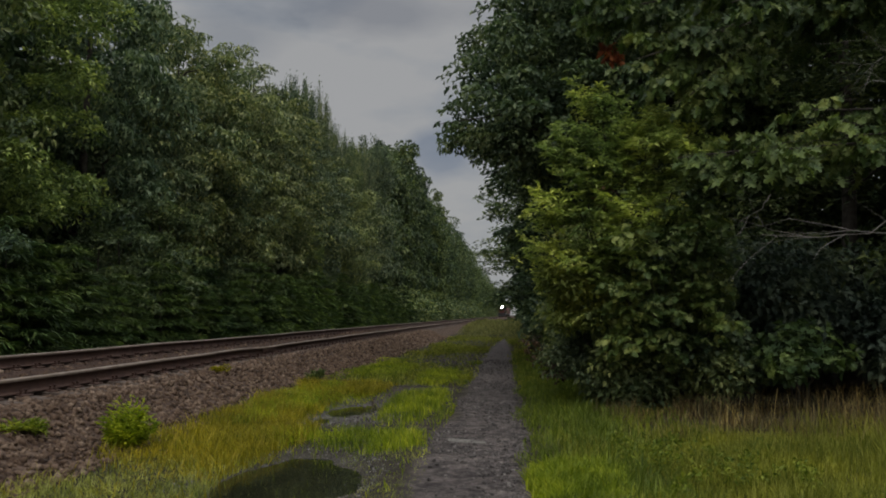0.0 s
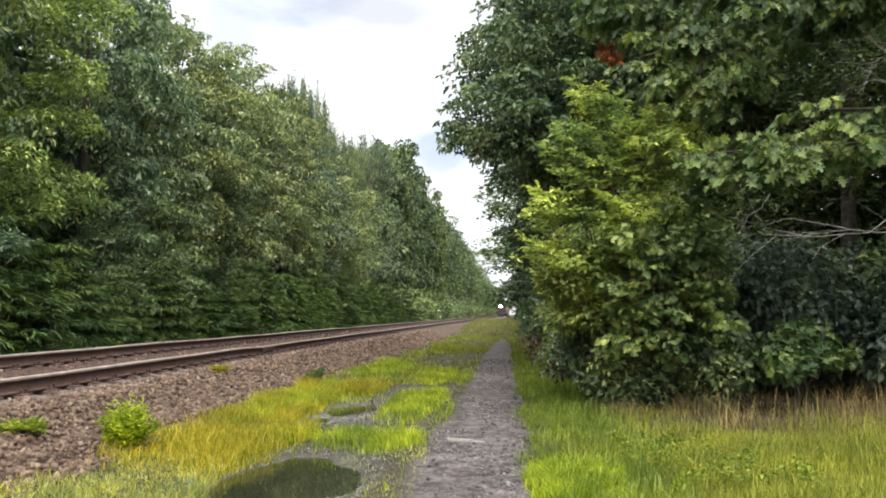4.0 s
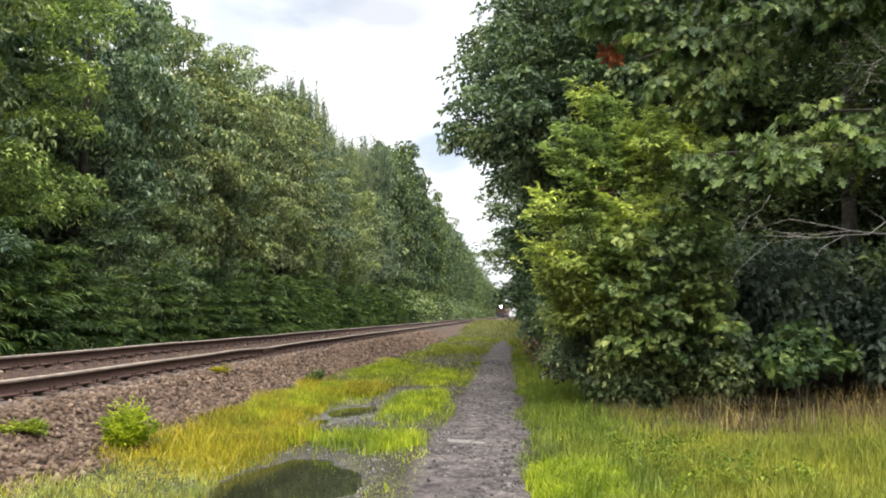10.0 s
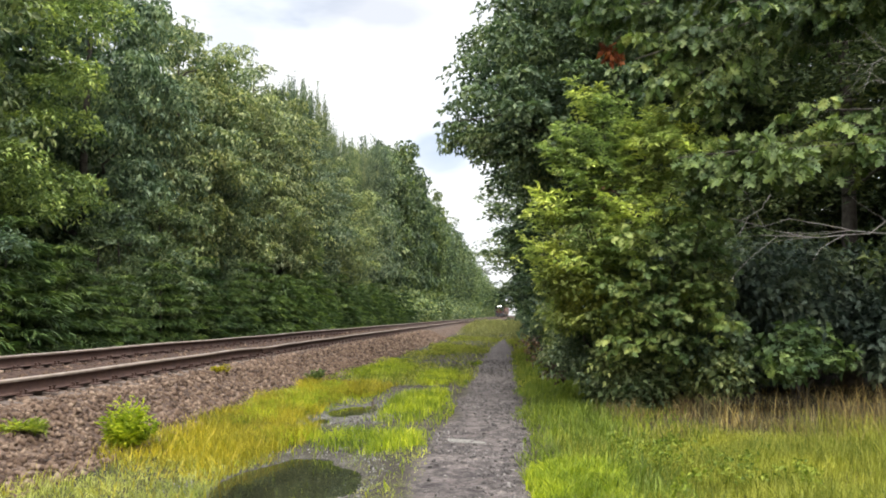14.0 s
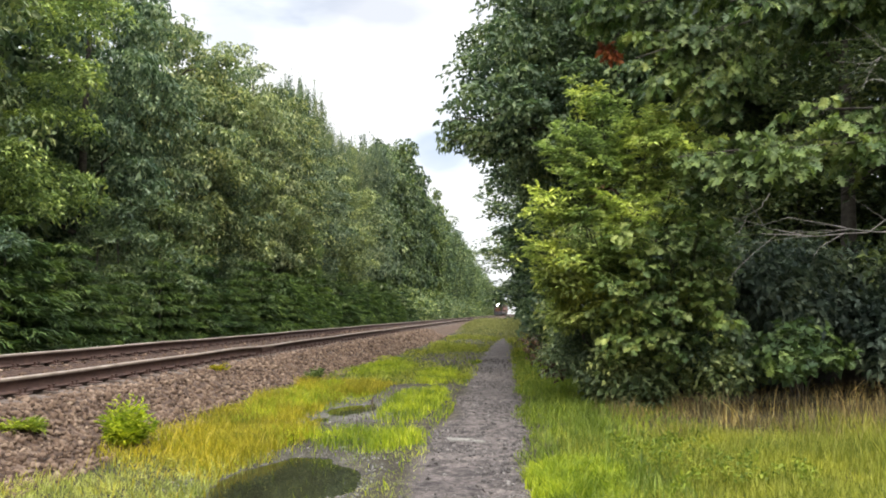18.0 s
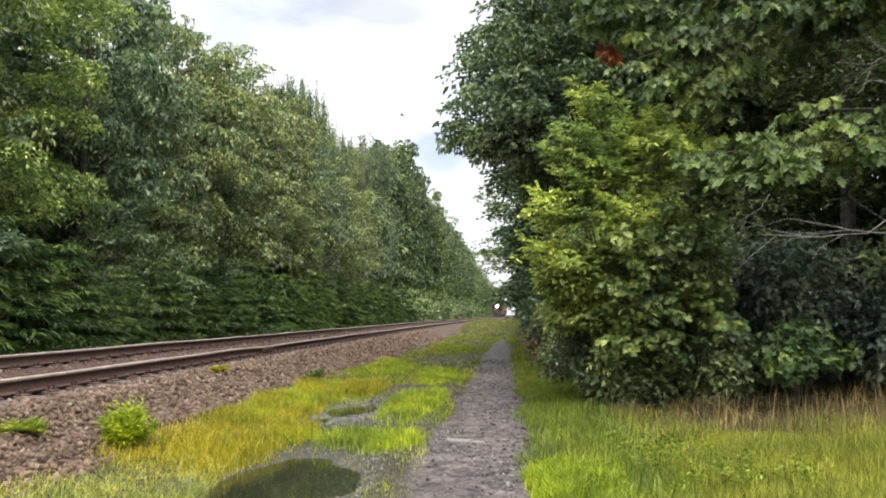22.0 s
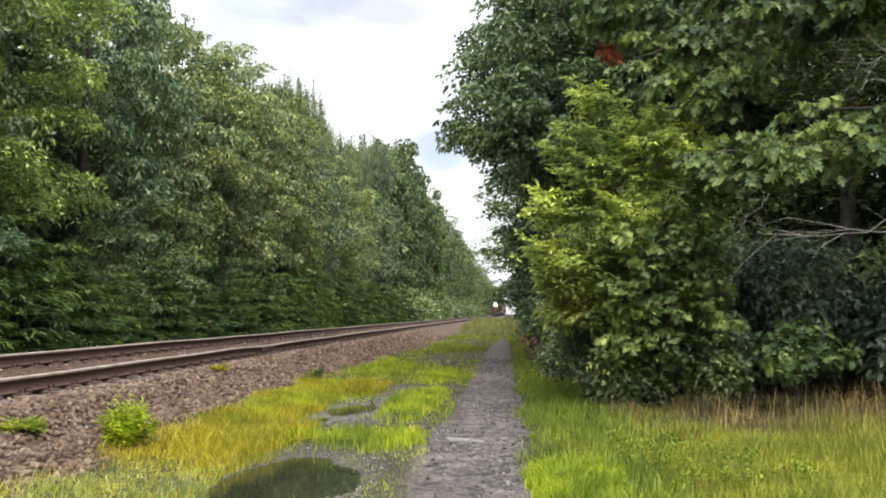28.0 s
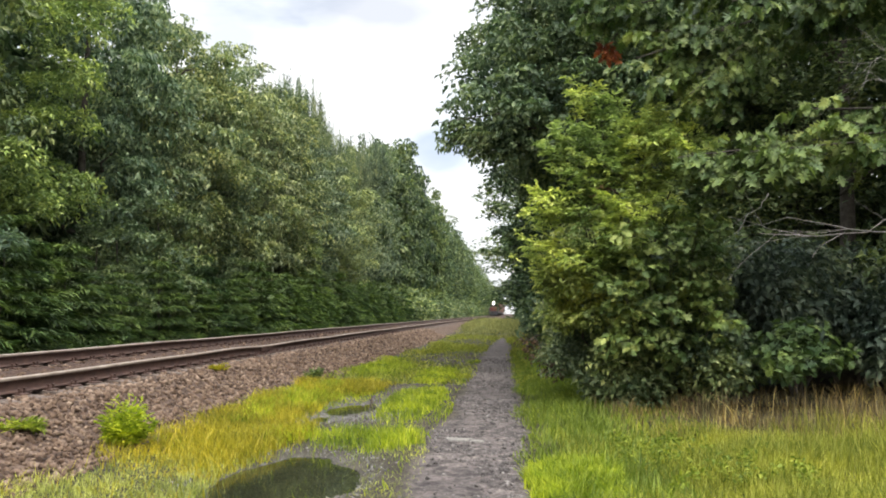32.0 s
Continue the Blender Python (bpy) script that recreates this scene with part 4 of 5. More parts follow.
shrub("shrub", 108, c, s, 9000, 0.10, M_YLIME, "yellow-green leafy shrub beside the path", (1.6, 13.4, 0), 0.42, top=0.5)
c, s = clump_list(109, 16, (2.5, 12.3, 0.35), (3.5, 13.0, 1.6), 0.26, 0.42, 0.65)
shrub("oak_sapling", 110, c, s, 2200, 0.115, M_SHRUB, "low oak sapling with pale broad leaves", (3.0, 12.8, 0), 0.62, upward=0.9, blades=lobed_blades)
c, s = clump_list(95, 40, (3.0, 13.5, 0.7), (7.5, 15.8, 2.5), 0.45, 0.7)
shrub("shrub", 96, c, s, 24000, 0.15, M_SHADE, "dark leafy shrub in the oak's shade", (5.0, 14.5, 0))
c, s = clump_list(97, 50, (1.25, 15.0, 0.3), (2.9, 25.0, 3.6), 0.45, 0.75)
shrub("shrub", 98, c, s, 30000, 0.12, M_OAK, "leafy green shrub close beside the path", (1.4, 19.0, 0), stems=8)
c, s = clump_list(99, 46, (1.1, 24.0, 0.3), (3.4, 46.0, 3.4), 0.7, 1.0)
shrub("shrub", 100, c, s, 22000, 0.2, M_DARK, "leafy green shrub along the path", (1.6, 33.0, 0), stems=8)
r = np.random.default_rng(112)
n = 90
en = r.uniform((1.35, 11.4, 1.0), (3.2, 12.5, 3.2), (n, 3))
young_base = np.array([2.9, 13.2, 0.0])
young = tagged(new("young_oak"), "young oak with broad lobed green leaves", "shrub", "shrubs beside the path")
young.matrix_basis = Matrix.Translation(young_base)
en = en - young_base
st = en * 0.72 + r.normal(0, 0.08, (n, 3))
for k in range(6):
    t = np.linspace(0, 1, 6)[:, None]
    v, f = tube(st[k] * t + r.normal(0, 0.03, (6, 3)) * t * (1 - t), np.linspace(0.03, 0.008, 6), 6)
    child("stem", mesh_data("stem", v, f, M_BARK, True), young)
child("spray", mesh_data("spray", *spray_stems(st, en), M_BARK), young, kind="stuff")
child("foliage", mesh_data("foliage", *lobed_blades(*spray_points(r, st, en, 5, 7, 0.145, 0.62, hang=0.9, upward=0.5)), M_OAK_NEAR), young)
c, s = clump_list(103, 10, (3.85, 11.6, 0.8), (4.85, 12.3, 1.42), 0.22, 0.34, 0.6)
shrub("oak_sapling", 104, c, s, 560, 0.17, M_FRESH, "small oak sapling with broad lobed leaves", (4.5, 12.9, 0), 0.65, 2, upward=0.9, blades=lobed_blades)


# ---- grasses ----
def grass(name, seed, x0, x1, y0, y1, per_m2, height, width, mat, label, where, bend_over=0.35):
    r = np.random.default_rng(seed)
    n = int((x1 - x0) * (y1 - y0) * per_m2)
    x, y = r.uniform(x0, x1, n), r.uniform(y0, y1, n)
    keep = r.random(n) < where(x, y)
    x, y = x[keep] + bend(y[keep]), y[keep]
    n = len(x)
    h = height(x, y) * r.uniform(0.5, 1.25, n)
    a = r.random(n) * 6.283
    lean = bend_over * r.uniform(0.1, 1.3, n) * h
    d = np.stack([np.cos(a), np.sin(a), 0 * a], 1)
    e = np.stack([-np.sin(a), np.cos(a), 0 * a], 1)
    # narrow blades that face all ways
    e2 = np.stack([np.cos(a * 1.7 + 1), np.sin(a * 1.7 + 1), 0 * a], 1)
    w = (width * r.uniform(0.7, 1.3, n))[:, None]
    p = np.stack([x, y, ground_z(x, y) - 0.02], 1)
    up = np.array([0, 0, 1.0])
    mid = p + d * (lean * 0.35)[:, None] + up * (h * 0.6)[:, None]
    tip = p + d * lean[:, None] + up * h[:, None]
    vs = np.stack([p - e2 * w / 2, p + e2 * w / 2, mid + e2 * w * 0.4, mid - e2 * w * 0.4, tip], 1).reshape(-1, 3)
    i = np.arange(n)[:, None] * 5
    fs = np.concatenate([i + [0, 1, 2], i + [0, 2, 3], i + [3, 2, 4]], 1).reshape(-1, 3)
    return tagged(new(name, mesh_data(name, vs, fs, mat)), label, "grass", kind="stuff")


def sm(v, a, b):
    return np.clip((v - a) / (b - a), 0, 1)


def off_path(x, y):
    return (1 - np.clip(path_mask(x + bend(y), y) * 1.3, 0, 1))


def dry_land(x, y):
    return (ground_z(x, y) > WATER_Z + 0.003)


meadow = lambda x, y: off_path(x, y) * (1 - 0.85 * lumps(x, y)) * sm(x, 0.45, 1.1) * sm(10.7 - 0.16 * np.clip(x - 1, 0, 4) - y + 0.45 * ripple(x, y), 0.0, 1.5)
LUMPS = [(-1.6, 9.6, 0.72, 1.0), (-1.55, 13.6, 0.55, 2.6), (-3.5, 13.5, 0.6, 3.0), (-1.7, 19.5, 0.5, 2.5), (-3.2, 21.0, 0.7, 3.0), (0.60, 7.15, 0.42, 0.95), (-2.6, 9.6, 0.5, 0.5), (-3.95, 6.1, 0.25, 0.5)]


def lumps(x, y):
    """Patches of thick grass."""
    v = 0 * x
    for cx, cy, rx, ry in LUMPS:
        v = np.maximum(v, np.clip(1.6 - 1.3 * (((x - cx) / rx) ** 2 + ((y - cy) / ry) ** 2) + 0.4 * ripple(x * 4, y * 3), 0, 1))
    return v


grass("meadow_grass", 201, 0.3, 6.2, 4.8, 11.6, 2700, lambda x, y: (0.13 + 0.04 * np.clip(x - 1, 0, 6)) * (1 + 0.4 * ripple(x * 1.7, y * 1.5)), 0.0065, M_GRASS, "tall yellow-green meadow grass", meadow, 0.55)
grass("dry_grass", 202, 1.2, 7.2, 8.6, 12.8, 560, lambda x, y: (0.14 + 0.032 * x) * (1 + 0.6 * ripple(x * 2.3, y * 1.3)), 0.008, M_DRY, "tall dry brown grass at the foot of the shrubs", lambda x, y: sm(y + 0.8 * ripple(x * 1.1, y * 1.4), 8.9, 10.5) * sm(x + 0.5 * ripple(x, y * 2), 1.0, 2.8) * (0.35 + 0.65 * sm(4.0 - x, 0, 1.2)) * (1 - 0.93 * sm(y + 0.3 * ripple(x * 2, y), 10.7, 11.3) * sm(x, 2.6, 3.2)), 0.7)
grass("shade_grass", 210, 0.9, 6.6, 9.6, 14.0, 460, lambda x, y: 0.15 + 0 * x, 0.012, M_MIDGRASS, "low green grass in the shade of the shrubs", lambda x, y: (0.4 + 0.6 * sm(x, 0.9, 1.6)) * sm(2.6 - x, 0, 1.0), 0.8)
grass("tall_stalks", 208, 2.6, 6.8, 7.6, 12.0, 130, lambda x, y: 0.26 + 0.05 * x, 0.006, M_DRY, "tall pale grass stalks over the meadow", lambda x, y: sm(x, 2.8, 4.6) * sm(y, 7.6, 10.0), 0.5)
grass("path_edge_grass", 203, 0.05, 1.5, 5.0, 30, 800, lambda x, y: 0.10 + 0.10 * sm(x, 0.2, 1.0), 0.011, M_MIDGRASS, "fresh green grass along the path", lambda x, y: off_path(x, y) * (1 - 0.9 * lumps(x, y)) * sm(1.7 - x, 0.1, 0.6), 0.8)
strip = lambda x, y: dry_land(x, y) * np.maximum(lumps(x, y), off_path(x, y) * np.clip(0.12 + 0.9 * ripple(x * 0.9 + 1, y * 0.6), 0.03, 1))
grass("strip_grass", 204, -4.1, -0.85, 5.0, 26, 800, lambda x, y: 0.09 + 0.07 * lumps(x, y), 0.011, M_LIMEGRASS, "short bright green grass between puddles and path", lambda x, y: strip(x, y) * (1 - sm(-x, 2.6, 2.9) * sm(8.8 - y, 0, 0.6)) * (1 - 0.75 * sm(8.4 - y, 0, 0.5)), 0.8)
grass("fresh_grass_patch", 209, 0.1, 1.2, 5.6, 8.2, 5200, lambda x, y: 0.13 + 0 * x, 0.012, M_LIMEGRASS, "thick patch of bright lime green grass by the path", lumps, 0.9)
grass("yellow_grass", 205, -4.35, -2.3, 4.6, 17, 2100, lambda x, y: 0.145 * (1 + 0.4 * ripple(x * 2, y * 1.3)), 0.009, M_YGRASS, "yellowing grass at the foot of the ballast", lambda x, y: dry_land(x, y) * (0.04 + 0.96 * sm(y + 0.4 * ripple(x * 2, y), 7.0, 8.2)) * sm(-x + 0.15 * ripple(x * 3, y * 2), 2.3, 2.9) * (1 - sm(y, 10.3, 11.0) * sm(x, -3.15, -2.85) * sm(14.8 - y, 0, 0.6)) * sm(4.05 + x + 0.2 * ripple(x * 2, y * 1.5), 0, 0.35), 0.8)
grass("corner_grass", 213, -4.25, -2.5, 4.6, 8.6, 2600, lambda x, y: 0.075 * (1 + 0.4 * ripple(x * 2, y * 1.3)), 0.007, M_PALE, "short pale green grass beside the puddle", lambda x, y: dry_land(x, y) * sm(8.6 - y, 0, 1.0) * sm(4.05 - 0.12 * np.clip(y - 6.3, 0, 3) + x + 0.2 * ripple(x * 2, y * 1.5), 0, 0.35), 0.9)
grass("trodden_grass", 214, -4.2, 5.0, -5.0, 4.7, 260, lambda x, y: 0.10 + 0 * x, 0.012, M_MIDGRASS, "short green grass beside the path", lambda x, y: off_path(x, y), 0.9)
grass("far_grass", 206, -4.1, 1.2, 17, 56, 320, lambda x, y: 0.13 + 0 * x, 0.020, M_GRASS, "patchy green grass between track and path", lambda x, y: sm(x + 0.3 * ripple(x, y * 0.4), -3.9, -3.1) * (1 - path_mask(x + bend(y), y) * sm(x, -1.3, -1.1)) * np.clip(0.5 + 0.8 * ripple(x * 0.6, y * 0.25), 0.1, 1), 0.8)
grass("overgrown_grass", 207, -4.0, 2.0, 44, 130, 40, lambda x, y: 0.20 + 0 * x, 0.05, M_BANK, "rank yellowing grass over the far end of the path", lambda x, y: sm(x, -4.0, -2.8) * sm(y + 4 * ripple(x, y), 44, 60) * np.clip(0.6 + 0.7 * ripple(x * 0.8, y * 0.3), 0.15, 1), 0.8)
grass("rank_bank", 215, -4.7, 0.9, 60, 118, 46, lambda x, y: (0.20 + 0.66 * sm(y, 62, 84)) * (0.45 + 0.55 * sm(x, -4.7, -3.2)) + 0.12 * ripple(x * 1.5, y * 0.5), 0.04, M_BANK, "bank of rank pale grass across the far end of the path", lambda x, y: 0.35 + 0.65 * sm(y, 66, 80), 0.5)
grass("rim_grass", 216, -1.75, -0.8, 5.4, 9.2, 2000, lambda x, y: 0.05 + 0 * x, 0.006, M_PALE, "thin pale grass on the mud beside the puddle", lambda x, y: dry_land(x, y) * np.clip(0.5 + 0.7 * ripple(x * 3, y * 2.2), 0.1, 1) * sm(-0.8 - x, 0, 0.3), 1.1)
grass("puddle_stalks", 211, -3.1, -1.1, 5.6, 14.5, 45, lambda x, y: 0.13 + 0 * x, 0.007, M_GRASS, "thin stalks standing in and round the puddles", lambda x, y: sum(np.clip(1.5 - ((x - c[0]) / c[2]) ** 2 - ((y - c[1]) / c[3]) ** 2, 0, 1) for c in PUDDLES[:2]), 0.5)
grass("dry_litter", 212, 2.4, 7.5, 10.6, 16.0, 160, lambda x, y: 0.10 + 0 * x, 0.012, M_DRY, "withered grass and litter under the oak", lambda x, y: sm(y + 0.5 * ripple(x, y), 10.6, 11.6), 1.2)


# ---- the oncoming train ----
M_LOCO = plain_material("dark_loco_paint", [(0.3, (0.020, 0.022, 0.026)), (0.7, (0.045, 0.046, 0.050))], 2.0, 0.45, 0.5)
M_LOCO_RED = plain_material("red_loco_paint", [(0.3, (0.085, 0.022, 0.016)), (0.7, (0.12, 0.032, 0.022))], 2.0, 0.45, 0.5)
M_GLASS = plain_material("dark_glass", [(0.3, (0.01, 0.012, 0.014)), (0.7, (0.02, 0.022, 0.025))], 2.0, 0.05, 0.6)
M_WAGON = plain_material("weathered_wagon_paint", [(0.3, (0.11, 0.055, 0.04)), (0.7, (0.19, 0.10, 0.075))], 1.2, 0.7, 0.3)
M_LAMP = bpy.data.materials.new("headlight_glow")
M_LAMP.use_nodes = True
pb = M_LAMP.node_tree.nodes["Principled BSDF"]
pb.inputs["Emission Color"].default_value = (1.0, 0.93, 0.85, 1)
pb.inputs["Emission Strength"].default_value = 60.0


def wheel(parent, x, y, r=0.5):
    bm = bmesh.new()
    cyl(bm, (x, y, r), (1, 0, 0), r, 0.13, 20)
    cyl(bm, (x, y, r), (1, 0, 0), r * 0.35, 0.2, 12)
    return part("wheel", bm, M_RUST, parent)


def truck(parent, y, axles):
    t = part("truck_frame", box(box(bmesh.new(), -1.15, -0.95, y - 1.9, y + 1.9, 0.45, 0.95, 0.05), 0.95, 1.15, y - 1.9, y + 1.9, 0.45, 0.95, 0.05), M_LOCO, parent)
    for a in axles:
        for x in (-0.75, 0.75):
            wheel(t, x, y + a)


loco = tagged(new("locomotive"), "dark diesel locomotive with red nose and lit headlight", "locomotive")
part("underframe", box(bmesh.new(), -1.5, 1.5, 0.6, 21.0, 1.05, 1.45, 0.04), M_LOCO, loco)
part("pilot", box(box(bmesh.new(), -1.45, 1.45, 0.3, 0.75, 0.25, 1.45, 0.05), -1.0, 1.0, 0.05, 0.32, 0.18, 0.75, 0.05), M_LOCO, loco, "dark steel pilot plate")
part("coupler", box(cyl(bmesh.new(), (0, 0.1, 0.9), (0, 1, 0), 0.09, 0.7, 10), -0.16, 0.16, -0.35, -0.05, 0.72, 1.05, 0.04), M_RUST, loco)
bm = box(bmesh.new(), -1.0, 1.0, 0.9, 3.0, 1.45, 2.75, 0.12)
part("nose", bm, M_LOCO_RED, loco, "red painted short nose")
cab = part("cab", box(bmesh.new(), -1.55, 1.55, 2.9, 5.4, 1.45, 4.35, 0.10), M_LOCO, loco)
for x0, x1 in ((-1.35, -0.75), (-0.65, -0.06), (0.06, 0.65), (0.75, 1.35)):
    part("window", box(bmesh.new(), x0, x1, 2.86, 2.94, 3.0, 3.75, 0.02), M_GLASS, cab)
part("hood", box(bmesh.new(), -0.95, 0.95, 5.4, 20.4, 1.45, 4.25, 0.10), M_LOCO_RED, loco, "long red engine hood")
part("fuel_tank", box(bmesh.new(), -1.3, 1.3, 8.5, 13.0, 0.35, 1.05, 0.12), M_LOCO, loco)
lamp_box = part("headlight_housing", box(bmesh.new(), -0.66, 0.66, 2.72, 2.95, 3.22, 4.30, 0.08), M_LOCO, loco)
part("headlight", cyl(bmesh.new(), (0, 2.69, 3.76), (0, 1, 0), 0.50, 0.08, 24), M_LAMP, lamp_box, "bright lit headlight")
for x in (-1.1, 1.1):
    part("ditch_light", cyl(bmesh.new(), (x, 0.28, 1.7), (0, 1, 0), 0.10, 0.10, 14), M_GLASS, loco)
for x in (-1.45, 1.45):
    bm = bmesh.new()
    for y in (0.7, 1.6, 2.5):
        cyl(bm, (x, y, 1.95), (0, 0, 1), 0.02, 1.0, 6)
    cyl(bm, (x, 1.6, 2.45), (0, 1, 0), 0.02, 1.9, 6)
    part("handrail", bm, M_LOCO, loco)
truck(loco, 4.2, (-1.5, 0, 1.5))
truck(loco, 17.0, (-1.5, 0, 1.5))


def wagon():
    w = tagged(new("freight_wagon"), "weathered reddish brown covered freight wagon", "wagon", "wagons of the train")
    part("body", box(bmesh.new(), -1.5, 1.5, 0.5, 16.0, 1.2, 4.5, 0.08), M_WAGON, w)
    part("roof", box(bmesh.new(), -1.4, 1.4, 0.6, 15.9, 4.5, 4.62, 0.05), M_WAGON, w)
    part("underframe", box(bmesh.new(), -1.3, 1.3, 0.2, 16.3, 0.95, 1.2, 0.04), M_LOCO, w)
    truck(w, 3.0, (-0.9, 0.9))
    truck(w, 13.5, (-0.9, 0.9))
    return w


first = wagon()
wagons = [first] + [copy_thing(first, Matrix()) for k in range(3)]

# ---- loose stones ----
rng = np.random.default_rng(301)


def stone_shape(seed, flat=0.7):
    r = np.random.default_rng(seed)
    bm = bmesh.new()
    bmesh.ops.create_cube(bm, size=1.0)
    bmesh.ops.bevel(bm, geom=list(bm.edges), offset=0.18, segments=1, affect="EDGES")
    bmesh.ops.triangulate(bm, faces=list(bm.faces))
    vs = np.array([v.co[:] for v in bm.verts])
    fs = np.array([[v.index for v in f.verts] for f in bm.faces])
    bm.free()
    vs *= r.uniform(0.7, 1.2, 3) * [1, 1, flat]
    vs += r.normal(0, 0.07, vs.shape)
    return vs, fs


def rough_stone(seed, flat=0.75):
    """A cheap angular stone: a bent box."""
    r = np.random.default_rng(seed)
    vs = np.array([[x, y, z] for x in (-0.5, 0.5) for y in (-0.5, 0.5) for z in (-0.5, 0.5)]) * r.uniform(0.75, 1.25, 3) * [1, 1, flat]
    vs += r.normal(0, 0.19, vs.shape)
    fs = np.array([[0, 1, 3], [0, 3, 2], [4, 6, 7], [4, 7, 5], [0, 4, 5], [0, 5, 1], [2, 3, 7], [2, 7, 6], [0, 2, 6], [0, 6, 4], [1, 5, 7], [1, 7, 3]])
    return vs, fs


SHAPES = [rough_stone(400 + k) for k in range(8)]


def scatter_stones(x, y, z, size, seed):
    """Many stones joined into one mesh."""
    r = np.random.default_rng(seed)
    n = len(x)
    allv, allf = [], []
    kinds = r.integers(0, len(SHAPES), n)
    base = 0
    for k, (sv, sf) in enumerate(SHAPES):
        idx = np.where(kinds == k)[0]
        m = len(idx)
        q = unit(r.normal(size=(m, 4)))
        w, a, b, c = q.T
        R = np.stack([1 - 2 * (b * b + c * c), 2 * (a * b - c * w), 2 * (a * c + b * w), 2 * (a * b + c * w), 1 - 2 * (a * a + c * c), 2 * (b * c - a * w), 2 * (a * c - b * w), 2 * (b * c + a * w), 1 - 2 * (a * a + b * b)], 1).reshape(-1, 3, 3)
        v = np.einsum("nij,vj->nvi", R, sv) * size[idx][:, None, None] + np.stack([x[idx], y[idx], z[idx]], 1)[:, None]
        allv.append(v.reshape(-1, 3))
        allf.append((np.arange(m)[:, None, None] * len(sv) + sf[None]).reshape(-1, 3) + base)
        base += m * len(sv)
    return np.vstack(allv), np.vstack(allf)


n = 17000
y = 4.0 + 46 * rng.random(n) ** 1.9
u = rng.uniform(-5.55, -3.80, n)
u = np.where(rng.random(n) < 0.05, rng.uniform(-7.1, -5.8, n), u)
size = (0.020 + 0.032 * rng.random(n) ** 1.6) * (1 + y / 60)
vs, fs = scatter_stones(u + bend(y), y, np.maximum(ballast_z(u, y), ground_z(u + bend(y), y)) + size * 0.05, size, 302)
tagged(new("ballast_stones", mesh_data("ballast_stones", vs, fs, M_STONE)), "loose reddish brown crushed stones on the ballast", "stones", kind="stuff")
shape_me = [mesh_data("stone", *stone_shape(420 + k), M_STONE) for k in range(8)]
for k in range(300):
    y = 6.3 + 8 * rng.random() ** 1.3
    u = rng.uniform(-5.0, -4.0)
    s = rng.uniform(0.028, 0.052)
    ob = child("stone", shape_me[k % 8], ballast)
    ob.matrix_basis = Matrix.LocRotScale((u + float(bend(y)), y, float(ballast_z(u, y)) + s * 0.3), Euler(rng.uniform(0, 6.28, 3)), (s, s, s))

# pebbles on the path and round the puddles
n = 30000
x, y = rng.uniform(-2.9, 0.35, n), 5.0 + 22 * rng.random(n) ** 1.6
keep = rng.random(n) < path_mask(x, y) * np.clip(0.55 + 0.6 * ripple(x * 1.3, y * 0.9), 0.08, 1)
keep &= ground_z(x, y) > WATER_Z - 0.01
x, y = x[keep], y[keep]
size = 0.007 + 0.021 * rng.random(len(x)) ** 1.7 * (1 + y / 40)
vs, fs = scatter_stones(x + bend(y), y, ground_z(x + bend(y), y) + size * 0.15, size, 303)
tagged(new("pebbles", mesh_data("pebbles", vs, fs, M_PEBBLE)), "grey pebbles strewn over the footpath", "pebbles", kind="stuff")
M_DEBRIS = island_material("pale_debris", [(0.0, (0.045, 0.042, 0.036)), (0.6, (0.13, 0.125, 0.115)), (1.0, (0.30, 0.29, 0.27))])
xs, ys = [], []
for cx, cy, rx, ry, dep in PUDDLES[:2]:
    a = rng.uniform(0, 6.283, 1500)
    q = rng.normal(1.10, 0.08, 1500)
    xs.append(cx + (rx + 0.05) * q * np.cos(a))
    ys.append(cy + ry * q * np.sin(a))
x, y = np.concatenate(xs), np.concatenate(ys)
z = np.maximum(ground_z(x, y), WATER_Z)
size = 0.005 + 0.015 * rng.random(len(x)) ** 2.2
vs, fs = scatter_stones(x, y, z, size, 304)
tagged(new("puddle_rim_debris", mesh_data("puddle_rim_debris", vs, fs, M_DEBRIS)), "pale stones and dead stalks along the puddles' rims", "debris", kind="stuff")

# ---- dead branches, red leaves and other small things ----


def dead_branch(name, seed, start, end, r0, forks, label):
    r = np.random.default_rng(seed)
    start, end = np.array(start, float), np.array(end, float)
    ob = tagged(new(name), label, "branch")
    ob.matrix_basis = Matrix.Translation(start)
    s = np.linspace(0, 1, 9)[:, None]
    L = np.linalg.norm(end - start)
    pts = (end - start) * s + np.cumsum(r.normal(0, 0.030 * L, (9, 3)), 0) * [1, 0.6, 1]
    pts[0] = 0
    v, f = tube(pts, np.linspace(r0, r0 * 0.3, 9), 6)
    child("stem", mesh_data("stem", v, f, M_DEADWOOD, True), ob)
    for k in range(forks):
        i = int(r.integers(2, 8))
        d = (end - start) / L + r.normal(0, 0.55, 3)
        q = np.linspace(0, 1, 6)[:, None]
        tw = pts[i] + d * q * L * r.uniform(0.15, 0.4) + np.cumsum(r.normal(0, 0.012 * L, (6, 3)), 0) * q
        v, f = tube(tw, np.linspace(r0 * 0.45, r0 * 0.12, 6), 5)
        child("twig", mesh_data("twig", v, f, M_DEADWOOD, True), ob)
    return ob


